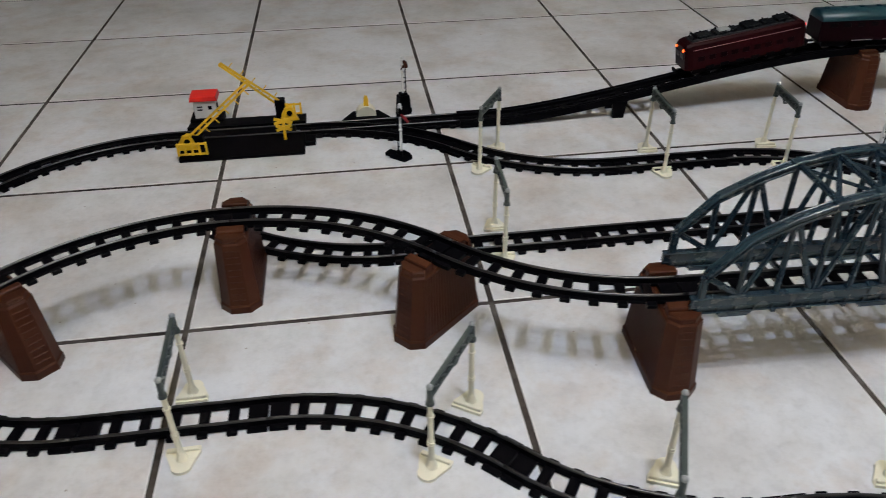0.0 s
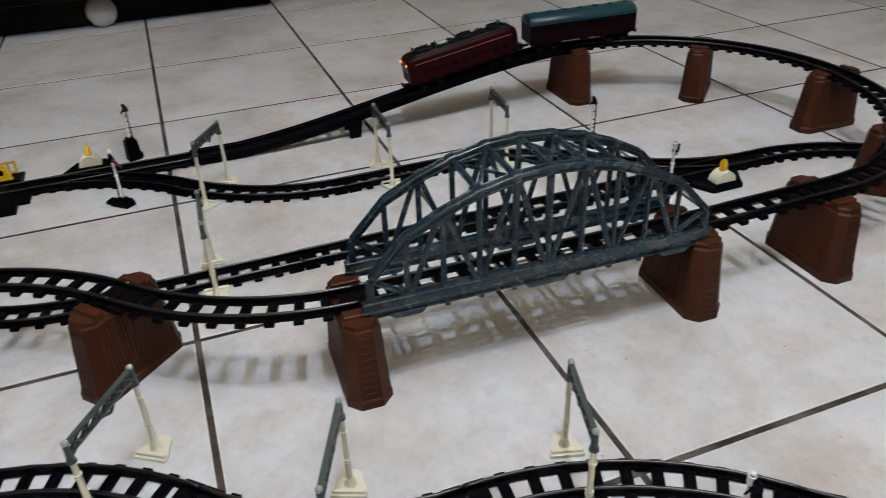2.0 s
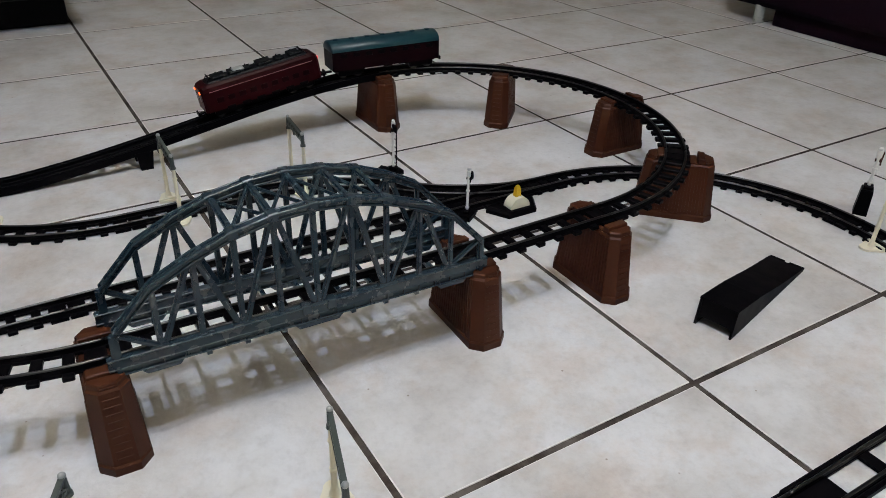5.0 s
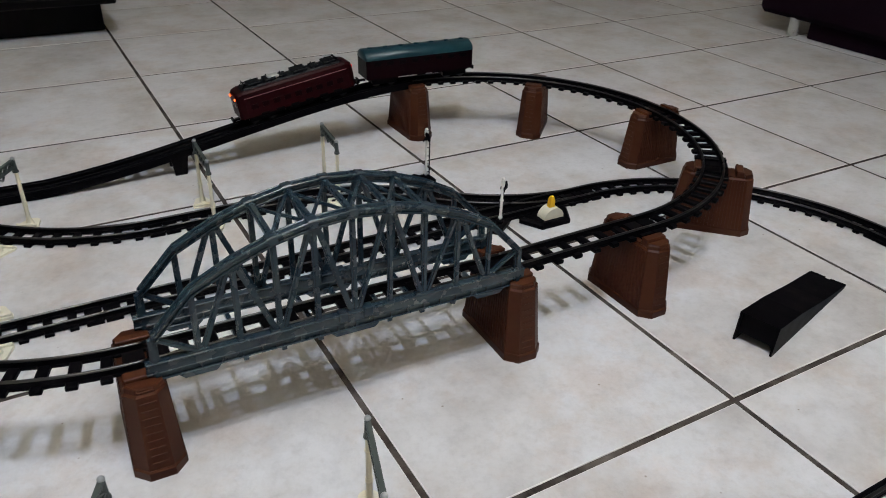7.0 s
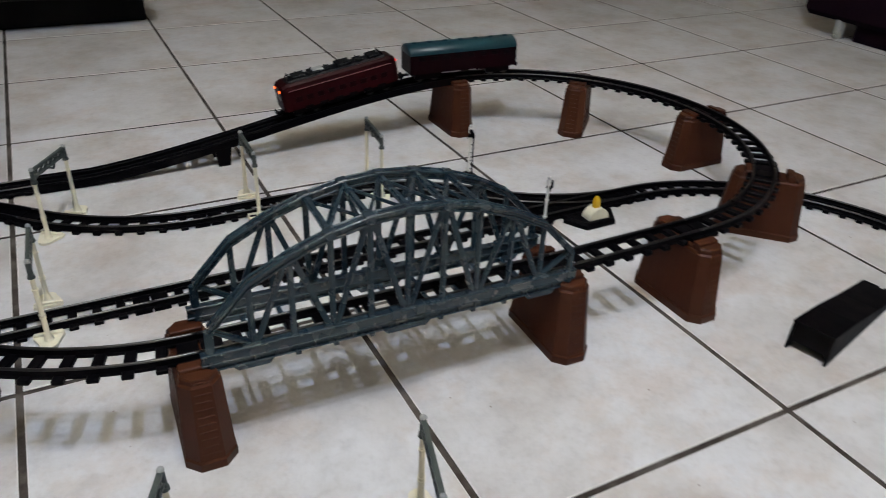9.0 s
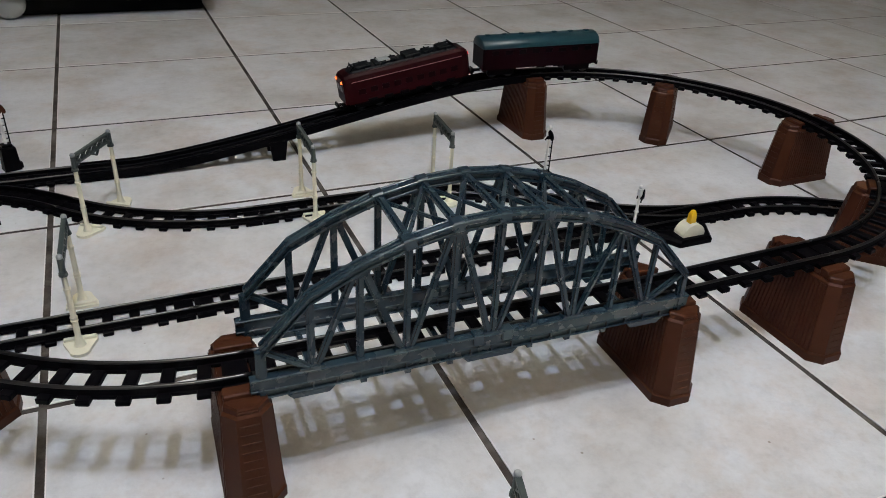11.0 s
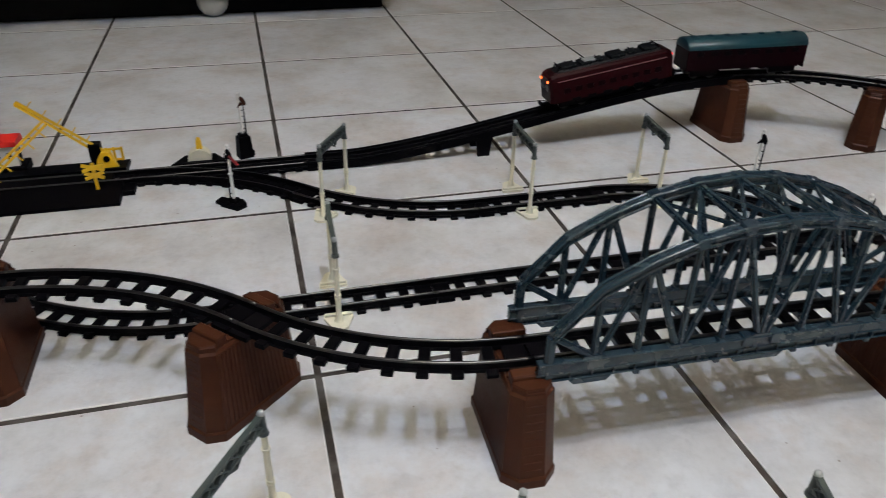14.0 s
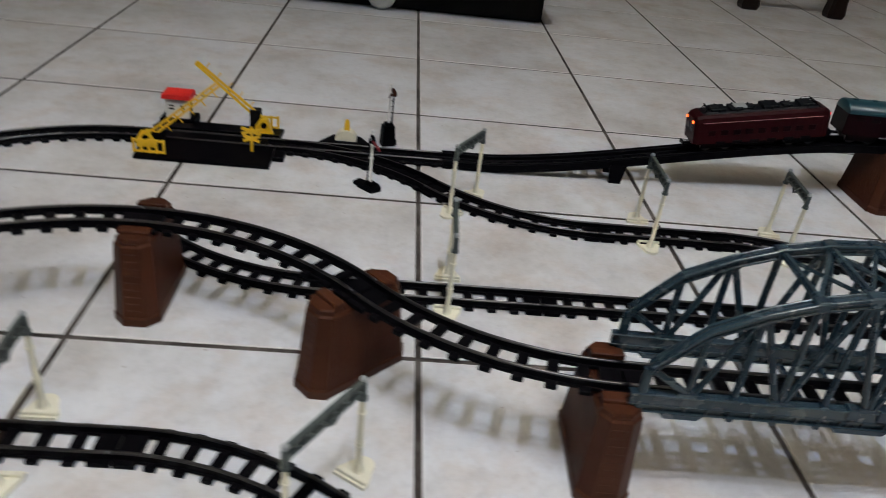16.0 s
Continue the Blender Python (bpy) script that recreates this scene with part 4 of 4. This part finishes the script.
wall = part("wall", bm, WHITE, house)
bm = bmesh.new()
prism(bm, [(-0.0218, 0.0425), (0.0218, 0.0425), (0.0203, 0.0498), (-0.0203, 0.0498)], -0.0165, 0.0165, "y")
part("roof", bm, ROOFRED, house, "bright red roof")
for x, w, z0, z1 in ((-0.008, 0.004, 0.026, 0.028), (-0.008, 0.004, 0.031, 0.033), (0.008, 0.003, 0.027, 0.033)):
    bm = bmesh.new()
    box(bm, (x - w, -0.0131, z0), (x + w, -0.0124, z1))
    part("window", bm, BLACK, wall)
bm = bmesh.new()
box(bm, (0.0173, -0.006, 0.0125), (0.0181, 0.006, 0.033))
part("door", bm, BLACK, wall)

# ---- loose ramp piece ----
ramp = thing("spare_ramp", pose(0.7465, -0.2785, 0, 0, 0, 14.6), "black plastic ramp piece lying loose on the tiles", "toy track ramp")
bm = bmesh.new()
L, W = 0.203, 0.0210
tops = ((0.0, 0.036), (0.06, 0.0285), (0.13, 0.0150), (L, 0.0042))
loft(bm, [[(x, -W - 0.0015, z - 0.0025), (x, -W - 0.0015, z), (x, W + 0.0015, z), (x, W + 0.0015, z - 0.0025)] for x, z in ((-0.0006, 0.0362), (0.06, 0.0287), (0.13, 0.0152), (L - 0.001, 0.0044))])
part("deck", bm, BLACK, ramp)
for s in (-1, 1):
    bm = bmesh.new()
    prism(bm, [*tops, (L, 0.0003), (0.012, 0.0003), (-0.003, 0.0003)], s * W - 0.0013, s * W + 0.0013, "y")
    part("side_wall", bm, BLACK, ramp)
bm = bmesh.new()
prism(bm, [(-W + 0.001, 0.034), (W - 0.001, 0.034), (W - 0.001, 0.004), (W - 0.006, 0.010), (-W + 0.006, 0.010), (-W + 0.001, 0.004)], 0.0015, 0.004, "x")
part("end_panel", bm, BLACK, ramp)
bm = bmesh.new()
for y0, y1 in ((-W - 0.0012, -0.003), (0.003, W + 0.0012)):
    box(bm, (L - 0.004, y0, 0.0008), (L + 0.004, y1, 0.0040), 0.0005)
part("end_lip", bm, BLACK, ramp)

# ---- furniture at the edges ----
stand = thing("cabinet", pose(0, 1.37, 0), "low glossy black cabinet on pale ball castors", "cabinet")
bm = bmesh.new()
box(bm, (-1.9, -0.045, 0.083), (0.352, 0.5, 0.103), 0.003)
part("bottom_board", bm, LACQUER, stand)
bm = bmesh.new()
box(bm, (-1.88, 0.0, 0.103), (0.29, 0.48, 0.55), 0.004)
part("body", bm, LACQUER, stand)
# black block put where only shade lies beneath the bottom board
bm = bmesh.new()
box(bm, (-1.86, 0.052, 0.0005), (0.325, 0.47, 0.0828), 0.002)
part("plinth", bm, LACQUER, stand, "black block standing in for the shade under the cabinet")
for x in (-1.66, -0.882, -0.097):
    bm = bmesh.new()
    bmesh.ops.create_uvsphere(bm, u_segments=20, v_segments=12, radius=0.037, matrix=Matrix.Translation((x, 0.024, 0.037)) @ Matrix.Diagonal((1, 0.7, 1, 1)))
    part("castor", bm, CASTOR, stand, "pale ball castor", True)
    bm = bmesh.new()
    rod(bm, (x, 0.024, 0.06), (x, 0.024, 0.0835), 0.012)
    part("castor_stem", bm, LACQUER, stand)
table = thing("dining_chair", pose(1.24, 1.94, 0), "dark wooden chair with stretcher between its legs", "chair")
for x, y in ((-0.15, -0.02), (0.14, -0.03), (-0.15, 0.33), (0.14, 0.33)):
    bm = bmesh.new()
    loft(bm, [ring(a, a, a * 0.3, z) for z, a in ((0.0, 0.026), (0.012, 0.03), (0.05, 0.026), (0.43, 0.022))])
    part("leg", bm, DARKWOOD, table).matrix_basis = pose(x, y, 0)
bm = bmesh.new()
box(bm, (-0.18, -0.06, 0.43), (0.17, 0.36, 0.47), 0.01)
part("seat", bm, DARKWOOD, table)
bm = bmesh.new()
bar(bm, (-0.15, -0.02, 0.09), (0.14, -0.03, 0.09), 0.02, 0.03)
part("stretcher", bm, DARKWOOD, table)
bm = bmesh.new()
box(bm, (-0.18, 0.33, 0.47), (0.17, 0.36, 0.9), 0.01)
part("backrest", bm, DARKWOOD, table)
sofa = thing("sofa", pose(1.985, 0.03, 0), "dark plum upholstered sofa on short pale feet", "sofa")
bm = bmesh.new()
box(bm, (0.0, -1.45, 0.047), (0.85, 0.745, 0.4), 0.014)
part("base", bm, SOFA, sofa)
bm = bmesh.new()
box(bm, (0.62, -1.45, 0.4), (0.85, 0.745, 0.8), 0.05)
part("backrest", bm, SOFA, sofa)
# dark box added in place of the shade between the feet
bm = bmesh.new()
box(bm, (0.03, -1.3, 0.0006), (0.8, 0.59, 0.05), 0.003)
part("skirt", bm, SOFA, sofa, "dark block that fills in the shade below the sofa")
for y in (-1.35, 0.632):
    for x in (0.024, 0.8):
        bm = bmesh.new()
        rod(bm, (x, y, 0.0), (x, y, 0.05), 0.012, 0.0145, 20)
        for z in (0.006, 0.014):
            rod(bm, (x, y, z), (x, y, z + 0.003), 0.0155, None, 20)
        part("foot", bm, CASTOR, sofa, "pale turned foot")
# out of view: housing and rods are added around the lamps
fixture = thing("ceiling_lamp", pose(LAMP[0], LAMP[1], 0), "white two-bulb lamp fitting added out of view under the ceiling", "lamp")
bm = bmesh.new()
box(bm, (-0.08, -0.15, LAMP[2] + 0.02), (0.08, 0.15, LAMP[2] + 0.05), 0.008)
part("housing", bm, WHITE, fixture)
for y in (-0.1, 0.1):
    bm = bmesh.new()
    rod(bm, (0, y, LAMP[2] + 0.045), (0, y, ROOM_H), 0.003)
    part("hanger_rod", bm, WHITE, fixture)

# ---- floor tiles ----
bm = bmesh.new()
g = 0.0034
a, b = T / 2 - g, T / 2 - g - 0.0010
loft(bm, [[(x, y, -0.0013) for x, y in ((-a, -a), (a, -a), (a, a), (-a, a))], [(x, y, -0.0004) for x, y in ((-a, -a), (a, -a), (a, a), (-a, a))], [(x, y, 0.0) for x, y in ((-b, -b), (b, -b), (b, b), (-b, b))]])
TILE_MESH = mesh_of("tile", bm, TILE)
# bevels get the pale halo colour, the top keeps the glaze
TILE_MESH.materials.append(EDGE)
for p in TILE_MESH.polygons:
    p.material_index = 0 if abs(p.normal.z) > 0.99 else 1
for i in range(round((X1 - X0) / T)):
    for j in range(round((Y1 - Y0) / T)):
        ob = part("tile", TILE_MESH, None, floor)
        ob.matrix_basis = pose(X0 + (i + 0.5) * T, Y0 + (j + 0.5) * T, 0)
